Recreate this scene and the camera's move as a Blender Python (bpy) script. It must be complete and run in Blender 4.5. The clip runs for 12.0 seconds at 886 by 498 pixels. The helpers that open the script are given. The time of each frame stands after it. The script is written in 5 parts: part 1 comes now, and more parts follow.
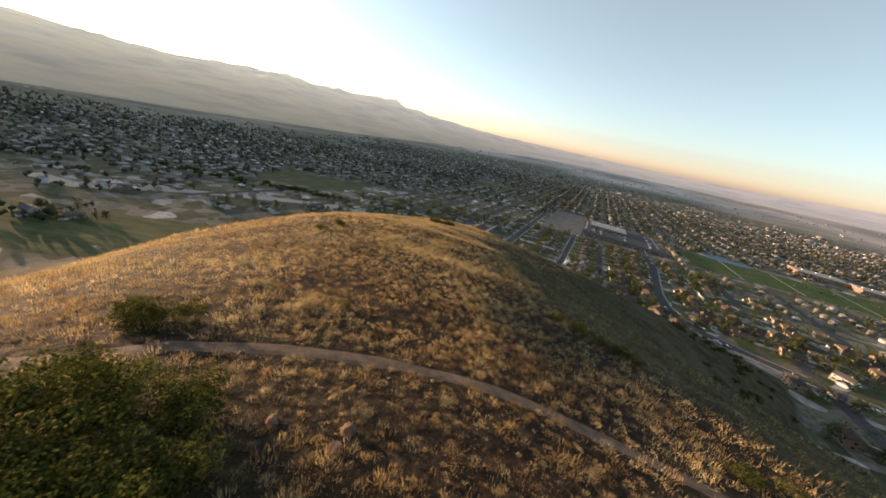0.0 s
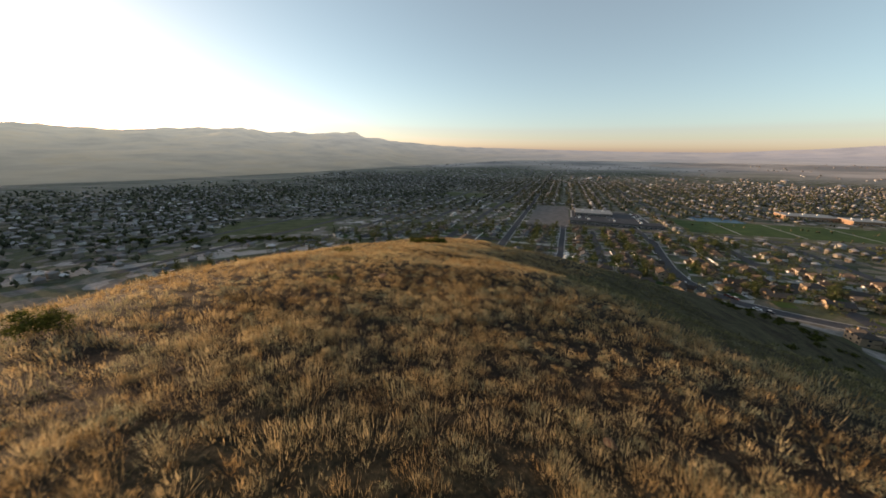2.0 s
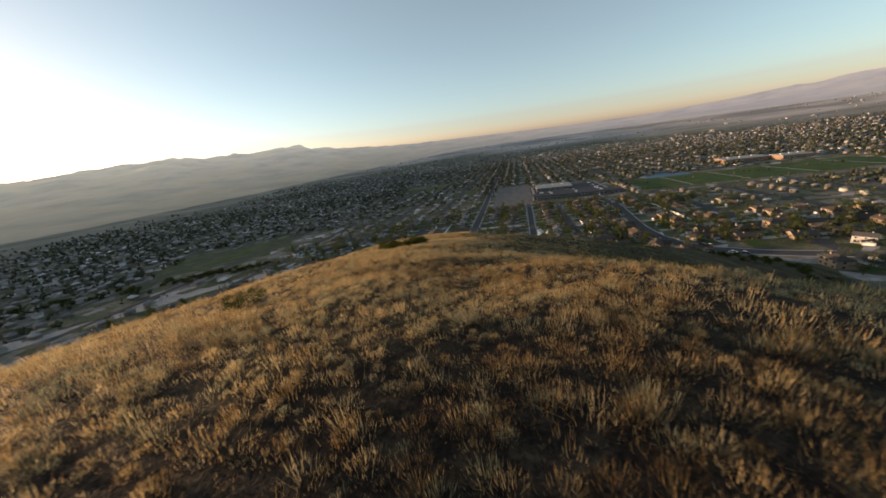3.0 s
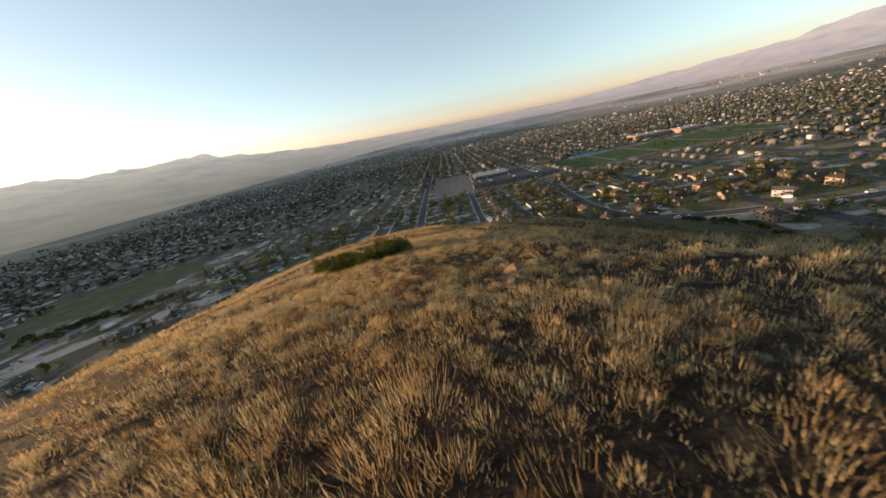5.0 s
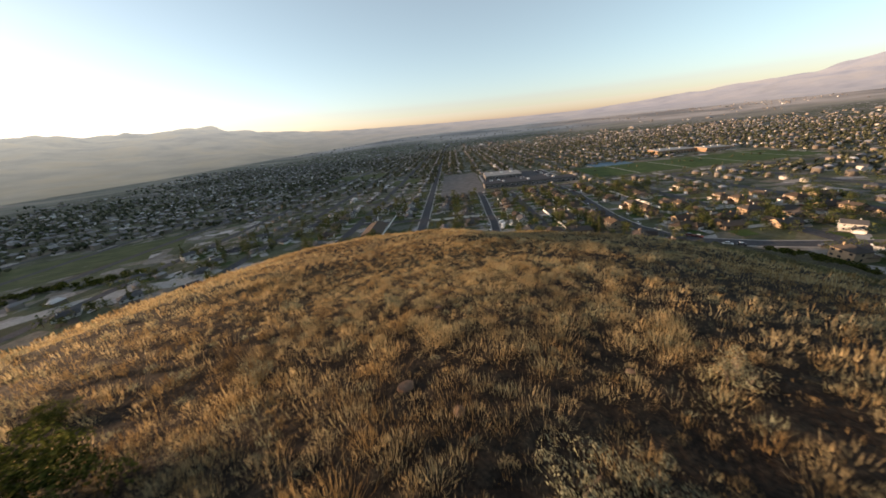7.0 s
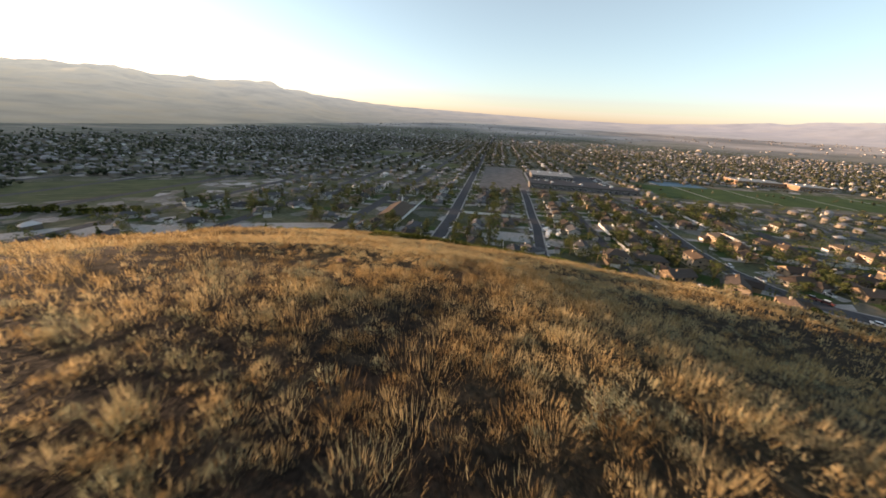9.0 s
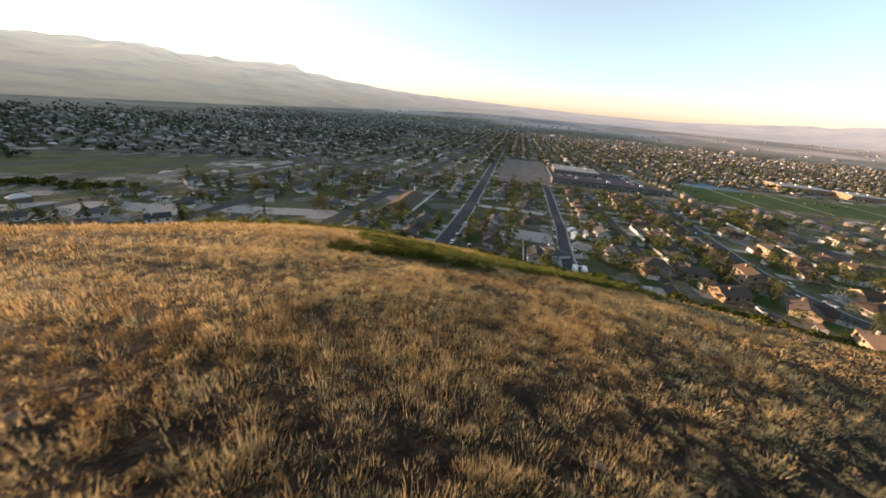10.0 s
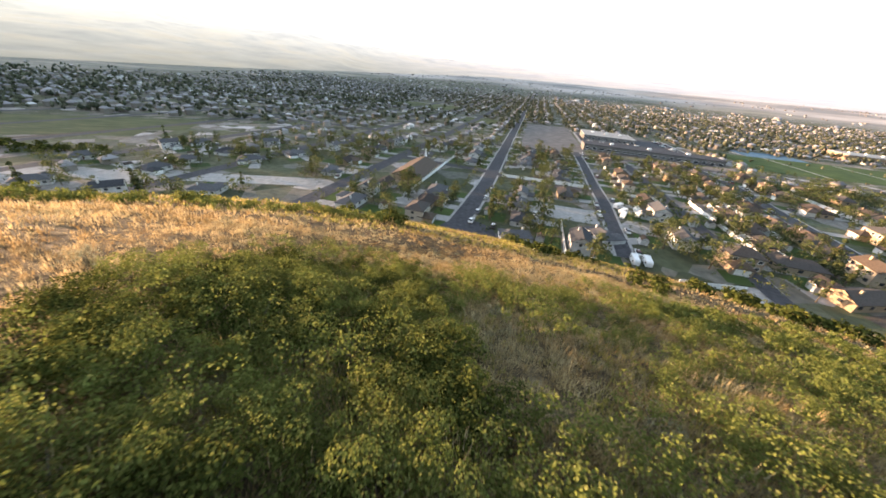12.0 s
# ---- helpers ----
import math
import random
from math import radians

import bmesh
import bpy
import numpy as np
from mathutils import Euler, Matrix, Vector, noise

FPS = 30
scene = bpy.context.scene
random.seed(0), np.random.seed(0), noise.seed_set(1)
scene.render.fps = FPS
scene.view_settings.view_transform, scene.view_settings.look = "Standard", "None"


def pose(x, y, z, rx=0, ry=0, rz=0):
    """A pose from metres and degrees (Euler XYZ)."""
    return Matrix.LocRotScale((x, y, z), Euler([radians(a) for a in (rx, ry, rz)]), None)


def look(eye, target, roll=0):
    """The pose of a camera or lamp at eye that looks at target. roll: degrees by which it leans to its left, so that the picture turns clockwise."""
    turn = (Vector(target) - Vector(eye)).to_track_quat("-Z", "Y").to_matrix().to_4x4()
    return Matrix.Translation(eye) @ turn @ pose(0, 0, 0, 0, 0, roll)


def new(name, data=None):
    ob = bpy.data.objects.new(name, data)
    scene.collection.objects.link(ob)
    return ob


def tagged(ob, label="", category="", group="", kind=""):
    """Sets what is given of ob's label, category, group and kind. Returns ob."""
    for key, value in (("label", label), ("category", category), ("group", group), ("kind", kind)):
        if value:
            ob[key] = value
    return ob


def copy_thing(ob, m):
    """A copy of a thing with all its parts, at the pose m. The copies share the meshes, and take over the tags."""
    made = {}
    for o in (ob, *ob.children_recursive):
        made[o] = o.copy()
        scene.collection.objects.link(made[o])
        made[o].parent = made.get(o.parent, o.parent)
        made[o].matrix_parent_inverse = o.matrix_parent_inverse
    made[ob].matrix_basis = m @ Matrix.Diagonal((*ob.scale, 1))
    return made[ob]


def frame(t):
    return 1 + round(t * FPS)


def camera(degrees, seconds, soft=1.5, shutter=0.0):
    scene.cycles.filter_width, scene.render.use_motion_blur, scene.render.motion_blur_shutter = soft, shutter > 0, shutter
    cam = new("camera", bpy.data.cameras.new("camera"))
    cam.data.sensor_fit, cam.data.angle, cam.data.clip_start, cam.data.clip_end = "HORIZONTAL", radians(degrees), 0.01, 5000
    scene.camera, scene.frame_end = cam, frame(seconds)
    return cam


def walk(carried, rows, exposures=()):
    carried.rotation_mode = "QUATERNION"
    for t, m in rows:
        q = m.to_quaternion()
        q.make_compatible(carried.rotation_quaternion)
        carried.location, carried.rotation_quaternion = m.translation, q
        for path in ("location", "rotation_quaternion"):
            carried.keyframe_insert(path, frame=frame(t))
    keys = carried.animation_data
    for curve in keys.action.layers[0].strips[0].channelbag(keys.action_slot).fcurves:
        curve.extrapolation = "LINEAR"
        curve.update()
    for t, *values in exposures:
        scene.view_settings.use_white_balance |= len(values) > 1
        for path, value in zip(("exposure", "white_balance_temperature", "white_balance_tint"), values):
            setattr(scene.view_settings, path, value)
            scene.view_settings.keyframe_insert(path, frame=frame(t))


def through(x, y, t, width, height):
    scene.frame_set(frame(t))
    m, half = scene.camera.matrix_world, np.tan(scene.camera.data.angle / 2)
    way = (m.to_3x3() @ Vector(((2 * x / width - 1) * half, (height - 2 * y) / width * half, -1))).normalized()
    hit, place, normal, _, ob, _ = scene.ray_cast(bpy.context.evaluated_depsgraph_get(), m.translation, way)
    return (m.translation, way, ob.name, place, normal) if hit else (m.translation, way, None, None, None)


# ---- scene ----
cam = camera(109.0, 12.0, soft=1.7, shutter=0.06)
METRES, EYE, TILT, LEAN, TURN = 190.0, 108.57, -21.0, -11.0, 0.0
ROWS = [
    (0.0, 0.0, 0.0, 0.0, 0.0, 0.0, -0.0),
    (0.5, 0.0011, 0.0357, 0.002, 0.22, 0.38, 0.72),
    (1.0, -0.0003, 0.0728, 0.0054, 0.01, 0.9, 2.49),
    (1.5, -0.0017, 0.1124, 0.0091, -0.78, 1.98, 6.83),
    (2.0, -0.005, 0.1542, 0.0128, -2.32, 2.86, 12.02),
    (2.5, -0.0074, 0.1961, 0.0201, -4.27, 2.56, 17.28),
    (3.0, -0.0103, 0.2375, 0.0229, -7.86, 0.58, 22.5),
    (5.0, -0.0127, 0.3737, 0.0404, -20.0, -5.34, 29.36),
    (5.5, -0.0119, 0.4073, 0.0438, -21.2, -5.61, 29.13),
    (6.0, -0.0048, 0.443, 0.0474, -21.67, -5.78, 28.43),
    (6.5, 0.007, 0.4827, 0.0511, -21.11, -5.8, 26.68),
    (7.0, 0.0202, 0.5227, 0.0521, -19.63, -5.63, 23.55),
    (9.0, 0.0857, 0.7207, 0.0559, -13.67, -5.56, 13.02),
    (9.5, 0.0995, 0.7678, 0.0578, -12.37, -5.83, 11.53),
    (10.0, 0.1103, 0.812, 0.0612, -10.99, -6.58, 10.16),
    (10.5, 0.1179, 0.8538, 0.0626, -9.44, -8.02, 9.31),
    (11.0, 0.1245, 0.8944, 0.0631, -8.4, -10.15, 9.15),
    (11.5, 0.1293, 0.935, 0.0622, -8.26, -11.04, 9.23),
    (12.0, 0.1333, 0.9761, 0.06, -8.6, -11.21, 9.74),
]
SUN_AZ, SUN_EL = -58.0, 4.1
walk(cam, [(t, pose(0, 0, EYE, TILT, LEAN, TURN) @ pose(METRES * x, METRES * y, METRES * z, 90 + pitch, roll, yaw)) for t, x, y, z, yaw, pitch, roll in ROWS],
     exposures=[(0.0, 1.12, 8500.0, 29.0), (1.2, 1.03, 8400.0, 29.0), (2.5, 0.60, 8200.0, 26.0), (5.5, 0.96, 8250.0, 29.0), (6.5, 0.94, 8250.0, 29.0), (9.5, 1.25, 8350.0, 30.0), (10.8, 1.66, 8050.0, 28.0), (12.0, 2.28, 8000.0, 29.0)])

# world and sun: low morning sun over the ridge ahead and to the side
world = bpy.data.worlds.new("sky")
scene.world = world
world.use_nodes = True
wn = world.node_tree.nodes
sky = wn.new("ShaderNodeTexSky")
sky.sky_type, sky.sun_disc = "NISHITA", False
sky.sun_elevation, sky.sun_rotation = radians(SUN_EL), radians(SUN_AZ)
sky.altitude, sky.air_density, sky.dust_density, sky.ozone_density = 1400, 0.8, 2.2, 2.2
wn["Background"].inputs["Strength"].default_value = 0.2
haze = wn.new("ShaderNodeHueSaturation")
haze.inputs["Hue"].default_value, haze.inputs["Saturation"].default_value = 0.465, 0.92
world.node_tree.links.new(sky.outputs[0], haze.inputs["Color"])
milk = wn.new("ShaderNodeMix")
milk.data_type, milk.blend_type = "RGBA", "ADD"
milk.inputs["Factor"].default_value, milk.inputs["B"].default_value = 1.0, (0.30, 0.29, 0.37, 1)
world.node_tree.links.new(haze.outputs[0], milk.inputs["A"])
world.node_tree.links.new(milk.outputs["Result"], wn["Background"].inputs["Color"])
sun = new("sun", bpy.data.lights.new("sun", "SUN"))
sun.data.energy, sun.data.angle, sun.data.color = 5.4, radians(0.6), (1.0, 0.78, 0.52)
TO_SUN = Vector((math.sin(radians(SUN_AZ)) * math.cos(radians(SUN_EL)), math.cos(radians(SUN_AZ)) * math.cos(radians(SUN_EL)), math.sin(radians(SUN_EL))))
sun.matrix_world = look((0, 0, 400), Vector((0, 0, 400)) - TO_SUN)

rng = np.random.RandomState(7)


# ---- shape of the land ----
def lattice(ix, iy, seed):
    h = np.sin(ix * 127.1 + iy * 311.7 + seed * 74.7) * 43758.5453
    return h - np.floor(h)


def bumps(x, y, size, seed=0):
    """Smooth value noise from -1 to 1 with lumps of the given size."""
    x, y = np.asarray(x, float) / size, np.asarray(y, float) / size
    ix, iy = np.floor(x), np.floor(y)
    fx, fy = x - ix, y - iy
    fx, fy = fx * fx * (3 - 2 * fx), fy * fy * (3 - 2 * fy)
    a, b = lattice(ix, iy, seed), lattice(ix + 1, iy, seed)
    c, d = lattice(ix, iy + 1, seed), lattice(ix + 1, iy + 1, seed)
    return 2 * ((a * (1 - fx) + b * fx) * (1 - fy) + (c * (1 - fx) + d * fx) * fy) - 1


def glide(knots, values, y):
    """A smooth curve through the values at the knots, straight beyond the ends."""
    k, v = np.asarray(knots, float), np.asarray(values, float)
    m = np.gradient(v, k)
    y = np.clip(y, k[0] - 80, k[-1] + 280)
    i = np.clip(np.searchsorted(k, y) - 1, 0, len(k) - 2)
    h = k[i + 1] - k[i]
    s = np.clip((y - k[i]) / h, 0, 1)
    out = y - np.clip(y, k[0], k[-1])
    r = (2 * s**3 - 3 * s**2 + 1) * v[i] + (s**3 - 2 * s**2 + s) * h * m[i] + (3 * s**2 - 2 * s**3) * v[i + 1] + (s**3 - s**2) * h * m[i + 1]
    return r + np.where(out < 0, m[0], m[-1]) * out


CREST_Y = (-54.3, 0.0, 54.3, 108.6, 149.3, 190.0, 237.5, 298.6)
CREST_Z = (132.4, 103.99, 92.12, 77.69, 67.08, 53.22, 34.03, -3.88)
SIDE_Y = (0.0, 67.9, 135.7, 203.6)
CREST_X, FALL_LEFT, FALL_RIGHT = (-2.21, -5.32, 8.26, 8.67), (0.789, 0.564, 0.377, 0.555), (0.429, 0.491, 0.318, 0.291)
ROUND_LEFT, ROUND_RIGHT = (32.33, 29.99)


def spur(x, y):
    """Height of the grassy spur over which the camera flies."""
    x, y = np.asarray(x, float), np.asarray(y, float)
    u = x - glide(SIDE_Y, CREST_X, y)
    left = np.abs(glide(SIDE_Y, FALL_LEFT, y)) * (np.sqrt(u * u + ROUND_LEFT**2) - ROUND_LEFT)
    right = np.abs(glide(SIDE_Y, FALL_RIGHT, y)) * (np.sqrt(u * u + ROUND_RIGHT**2) - ROUND_RIGHT)
    return glide(CREST_Y, CREST_Z, y) - np.where(u < 0, left, right) - 0.35


def valley(x, y):
    """Height of the valley floor: it falls away from the hill, then climbs very gently far out."""
    x, y = np.asarray(x, float), np.asarray(y, float)
    r = np.hypot(x, y)
    z = -29.9 + 51.6 * np.exp(-np.maximum(y, -200) * 0.056 / 51.6)
    return z + 132 * np.clip((r - 1300) / 3350, 0, 1) ** 1.6


def land(x, y):
    a, b = spur(x, y), valley(x, y)
    near = np.exp(-((np.hypot(np.asarray(x) - 15, np.asarray(y) - 100) / 170) ** 4))
    rough = (0.22 * bumps(x, y, 4.1, 3) + 0.45 * bumps(x, y, 13.0, 5)) * near
    s = 3.0
    on_hill = 0.5 + 0.5 * np.tanh((a - b) / 4)
    return 0.5 * (a + b + np.sqrt((a - b) ** 2 + s * s)) - 0.5 * s * np.exp(-((a - b) / 8) ** 2) + rough * on_hill


def shaded_flank(x, y):
    """How far a place lies on the greener, shadier flank of the spur, whose colours are darkened for shade, from 0 to
    1.
    """
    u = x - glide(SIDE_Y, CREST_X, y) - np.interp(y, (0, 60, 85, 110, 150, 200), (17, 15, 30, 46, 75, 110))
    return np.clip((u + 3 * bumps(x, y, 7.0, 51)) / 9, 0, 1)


def height(x, y):
    return float(land(x, y))


# ---- materials ----
def material(name, rough=0.9, metal=0.0):
    m = bpy.data.materials.new(name)
    m.use_nodes = True
    bsdf = m.node_tree.nodes["Principled BSDF"]
    bsdf.inputs["Roughness"].default_value, bsdf.inputs["Metallic"].default_value = rough, metal
    bsdf.inputs["Specular IOR Level"].default_value = 0.25
    if rough >= 0.8:
        m.node_tree.nodes["Principled BSDF"].inputs["Specular IOR Level"].default_value = 0.08
    return m


def node(m, kind, **inputs):
    n = m.node_tree.nodes.new(kind)
    for key, value in inputs.items():
        n.inputs[key.replace("_", " ")].default_value = value
    return n


def link(m, a, b):
    m.node_tree.links.new(a, b)


def place(m):
    return node(m, "ShaderNodeNewGeometry").outputs["Position"]


def grain(m, scale, detail=4.0, rough=0.55, stretch=None):
    n = node(m, "ShaderNodeTexNoise", Scale=scale, Detail=detail, Roughness=rough)
    if stretch:
        s = m.node_tree.nodes.new("ShaderNodeVectorMath")
        s.operation = "MULTIPLY"
        s.inputs[1].default_value = stretch
        link(m, place(m), s.inputs[0])
        link(m, s.outputs[0], n.inputs["Vector"])
    else:
        link(m, place(m), n.inputs["Vector"])
    return n.outputs["Fac"]


def ramp(m, fac, *stops):
    n = m.node_tree.nodes.new("ShaderNodeValToRGB")
    while len(n.color_ramp.elements) < len(stops):
        n.color_ramp.elements.new(0.5)
    for e, (at, colour) in zip(n.color_ramp.elements, stops):
        e.position, e.color = at, (*colour, 1)
    link(m, fac, n.inputs["Fac"])
    return n.outputs["Color"]


def blend(m, fac, a, b, how="MIX"):
    n = m.node_tree.nodes.new("ShaderNodeMix")
    n.data_type, n.blend_type = "RGBA", how
    for value, socket in ((fac, n.inputs["Factor"]), (a, n.inputs["A"]), (b, n.inputs["B"])):
        if isinstance(value, (int, float)):
            socket.default_value = value
        elif isinstance(value, tuple):
            socket.default_value = (*value, 1)
        else:
            link(m, value, socket)
    return n.outputs["Result"]


def surface(m, colour, relief=None, strength=0.4, distance=0.05):
    bsdf = m.node_tree.nodes["Principled BSDF"]
    link(m, colour, bsdf.inputs["Base Color"])
    if relief is not None:
        b = node(m, "ShaderNodeBump", Strength=strength, Distance=distance)
        link(m, relief, b.inputs["Height"])
        link(m, b.outputs["Normal"], bsdf.inputs["Normal"])
    return m


def by_object(m):
    return node(m, "ShaderNodeObjectInfo").outputs["Random"]


def by_island(m):
    return node(m, "ShaderNodeNewGeometry").outputs["Random Per Island"]


def leafy(name, *stops, through=0.45, fac=None, patch=0.35):
    """Thin growth: light falls on it and comes through it."""
    m = bpy.data.materials.new(name)
    m.use_nodes = True
    nodes = m.node_tree.nodes
    nodes.remove(nodes["Principled BSDF"])
    colour = ramp(m, by_island(m) if fac is None else fac(m), *stops)
    wide = ramp(m, grain(m, patch, 3.0), (0.3, (0.62, 0.62, 0.62)), (0.7, (1.12, 1.08, 1.0)))
    colour = blend(m, 1.0, colour, wide, "MULTIPLY")
    if fac is not None:
        fibre = ramp(m, grain(m, 26.0, 3.0, 0.6, (1, 1, 0.22)), (0.36, (0.72, 0.71, 0.70)), (0.52, (1, 1, 1)), (0.66, (1.16, 1.15, 1.12)))
        colour = blend(m, 1.0, colour, fibre, "MULTIPLY")
    d, t, mix = nodes.new("ShaderNodeBsdfDiffuse"), nodes.new("ShaderNodeBsdfTranslucent"), nodes.new("ShaderNodeMixShader")
    link(m, colour, d.inputs["Color"])
    link(m, colour, t.inputs["Color"])
    mix.inputs["Fac"].default_value = through
    link(m, d.outputs[0], mix.inputs[1])
    link(m, t.outputs[0], mix.inputs[2])
    link(m, mix.outputs[0], nodes["Material Output"].inputs["Surface"])
    return m


def make_ground():
    """Dry grass, bare earth and green patches on the hill; lots, gardens and dirt in the valley; far fields paled for
    haze.
    """
    m = material("ground", 0.95)
    fine = grain(m, 2.2, 6.0, 0.62)
    # dark earth, its colour deepened to carry some shade between the tufts
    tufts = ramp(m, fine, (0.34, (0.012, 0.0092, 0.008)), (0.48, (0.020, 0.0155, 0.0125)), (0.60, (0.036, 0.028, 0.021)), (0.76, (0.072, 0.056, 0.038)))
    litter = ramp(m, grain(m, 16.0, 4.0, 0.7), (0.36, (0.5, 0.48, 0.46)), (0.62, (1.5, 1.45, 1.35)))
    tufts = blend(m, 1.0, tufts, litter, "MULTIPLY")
    patchy = grain(m, 0.055, 4.0)
    green = ramp(m, fine, (0.3, (0.045, 0.05, 0.025)), (0.7, (0.15, 0.16, 0.06)))
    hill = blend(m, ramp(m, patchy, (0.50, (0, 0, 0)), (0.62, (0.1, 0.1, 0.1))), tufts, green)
    lots = node(m, "ShaderNodeTexVoronoi", Scale=0.085)
    link(m, place(m), lots.inputs["Vector"])
    sep = node(m, "ShaderNodeSeparateColor")
    link(m, lots.outputs["Color"], sep.inputs["Color"])
    yard = ramp(m, sep.outputs[0], (0.0, (0.03, 0.037, 0.022)), (0.4, (0.06, 0.07, 0.04)), (0.55, (0.12, 0.105, 0.085)), (0.68, (0.10, 0.097, 0.095)), (0.80, (0.045, 0.054, 0.033)), (0.9, (0.15, 0.14, 0.13)), (1.0, (0.28, 0.27, 0.26)))
    yard = blend(m, 1.0, yard, ramp(m, grain(m, 0.35, 5.0), (0.3, (1.05, 1.03, 1.03)), (0.7, (2.1, 2.06, 2.06))), "MULTIPLY")
    wide = ramp(m, grain(m, 0.0045, 4.0, 0.6), (0.42, (0, 0, 0)), (0.58, (1, 1, 1)))
    dry = ramp(m, grain(m, 0.02, 5.0), (0.3, (0.055, 0.062, 0.035)), (0.7, (0.11, 0.10, 0.06)))
    town = blend(m, 0.35, yard, blend(m, wide, yard, dry))
    # dry fields, their base colour paled to stand in for haze
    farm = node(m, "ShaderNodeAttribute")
    farm.attribute_name = "hazed_farmland"
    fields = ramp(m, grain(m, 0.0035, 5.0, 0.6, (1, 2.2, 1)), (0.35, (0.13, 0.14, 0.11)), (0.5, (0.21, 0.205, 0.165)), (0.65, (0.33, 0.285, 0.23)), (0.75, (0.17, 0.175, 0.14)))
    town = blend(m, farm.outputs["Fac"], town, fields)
    # pale strips of field farther out, with more haze mixed into the colour
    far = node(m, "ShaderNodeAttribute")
    far.attribute_name = "hazed_far_fields"
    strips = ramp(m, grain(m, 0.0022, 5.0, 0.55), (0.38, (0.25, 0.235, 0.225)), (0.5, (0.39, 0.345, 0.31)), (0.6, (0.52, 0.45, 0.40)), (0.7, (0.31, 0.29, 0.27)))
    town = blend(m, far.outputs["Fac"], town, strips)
    lee = node(m, "ShaderNodeAttribute")
    lee.attribute_name = "shaded_flank"
    thatch = node(m, "ShaderNodeAttribute")
    thatch.attribute_name = "thatch"
    dead = ramp(m, fine, (0.34, (0.05, 0.037, 0.023)), (0.5, (0.13, 0.097, 0.056)), (0.7, (0.27, 0.205, 0.12)))
    hill = blend(m, thatch.outputs["Fac"], hill, blend(m, 1.0, dead, litter, "MULTIPLY"))
    # greener turf, with the flank's shade also put into its colour
    shaded_sward = ramp(m, fine, (0.32, (0.024, 0.0235, 0.015)), (0.5, (0.067, 0.064, 0.038)), (0.7, (0.135, 0.124, 0.071)))
    shaded_sward = blend(m, ramp(m, grain(m, 0.11, 5.0, 0.65), (0.42, (0, 0, 0)), (0.62, (0.8, 0.8, 0.8))), shaded_sward, tufts)
    hill = blend(m, lee.outputs["Fac"], hill, blend(m, 1.0, shaded_sward, litter, "MULTIPLY"))
    att = node(m, "ShaderNodeAttribute")
    att.attribute_name = "on_hill"
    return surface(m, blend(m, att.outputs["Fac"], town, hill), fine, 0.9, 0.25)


GROUND = make_ground()


# ---- building helpers ----
def mesh_of(name, verts, faces, mats, indices=None, smooth=False):
    """A mesh from arrays of corners and of triangles or quads."""
    me = bpy.data.meshes.new(name)
    verts, faces = np.asarray(verts, np.float32), np.asarray(faces, np.int32)
    n, k = faces.shape
    me.vertices.add(len(verts))
    me.vertices.foreach_set("co", verts.ravel())
    me.loops.add(n * k)
    me.loops.foreach_set("vertex_index", faces.ravel())
    me.polygons.add(n)
    me.polygons.foreach_set("loop_start", np.arange(0, n * k, k, dtype=np.int32))
    if indices is not None:
        me.polygons.foreach_set("material_index", np.asarray(indices, np.int32))
    if smooth:
        me.polygons.foreach_set("use_smooth", np.ones(n, bool))
    me.update(calc_edges=True)
    for m in mats:
        me.materials.append(m)
    return me


def part(name, bm, mat, parent=None, label="", m=None):
    """Links a bmesh as one mesh object under a thing or a part."""
    me = bpy.data.meshes.new(name)
    bm.to_mesh(me)
    bm.free()
    me.materials.append(mat)
    ob = new(name, me)
    if m is not None:
        ob.matrix_basis = m
    if parent is not None:
        ob.parent = parent
    return tagged(ob, label)


def box(bm, x0, y0, z0, x1, y1, z1):
    vs = [bm.verts.new((x, y, z)) for z in (z0, z1) for y in (y0, y1) for x in (x0, x1)]
    for f in ((0, 2, 3, 1), (4, 5, 7, 6), (0, 1, 5, 4), (1, 3, 7, 5), (3, 2, 6, 7), (2, 0, 4, 6)):
        bm.faces.new([vs[i] for i in f])
    return vs


# ---- the land ----
def spread():
    """Grid lines, close together on the hill and wide apart far out, from -1 to 1 of the rim."""
    fine = np.arange(-150, 300, 2.5)
    out = [300.0]
    while out[-1] < 4650:
        out.append(out[-1] * 1.05 + 1)
    back = [-150.0]
    while back[-1] > -4600:
        back.append(back[-1] * 1.08 - 1)
    return np.array(back[:0:-1] + list(fine) + out)


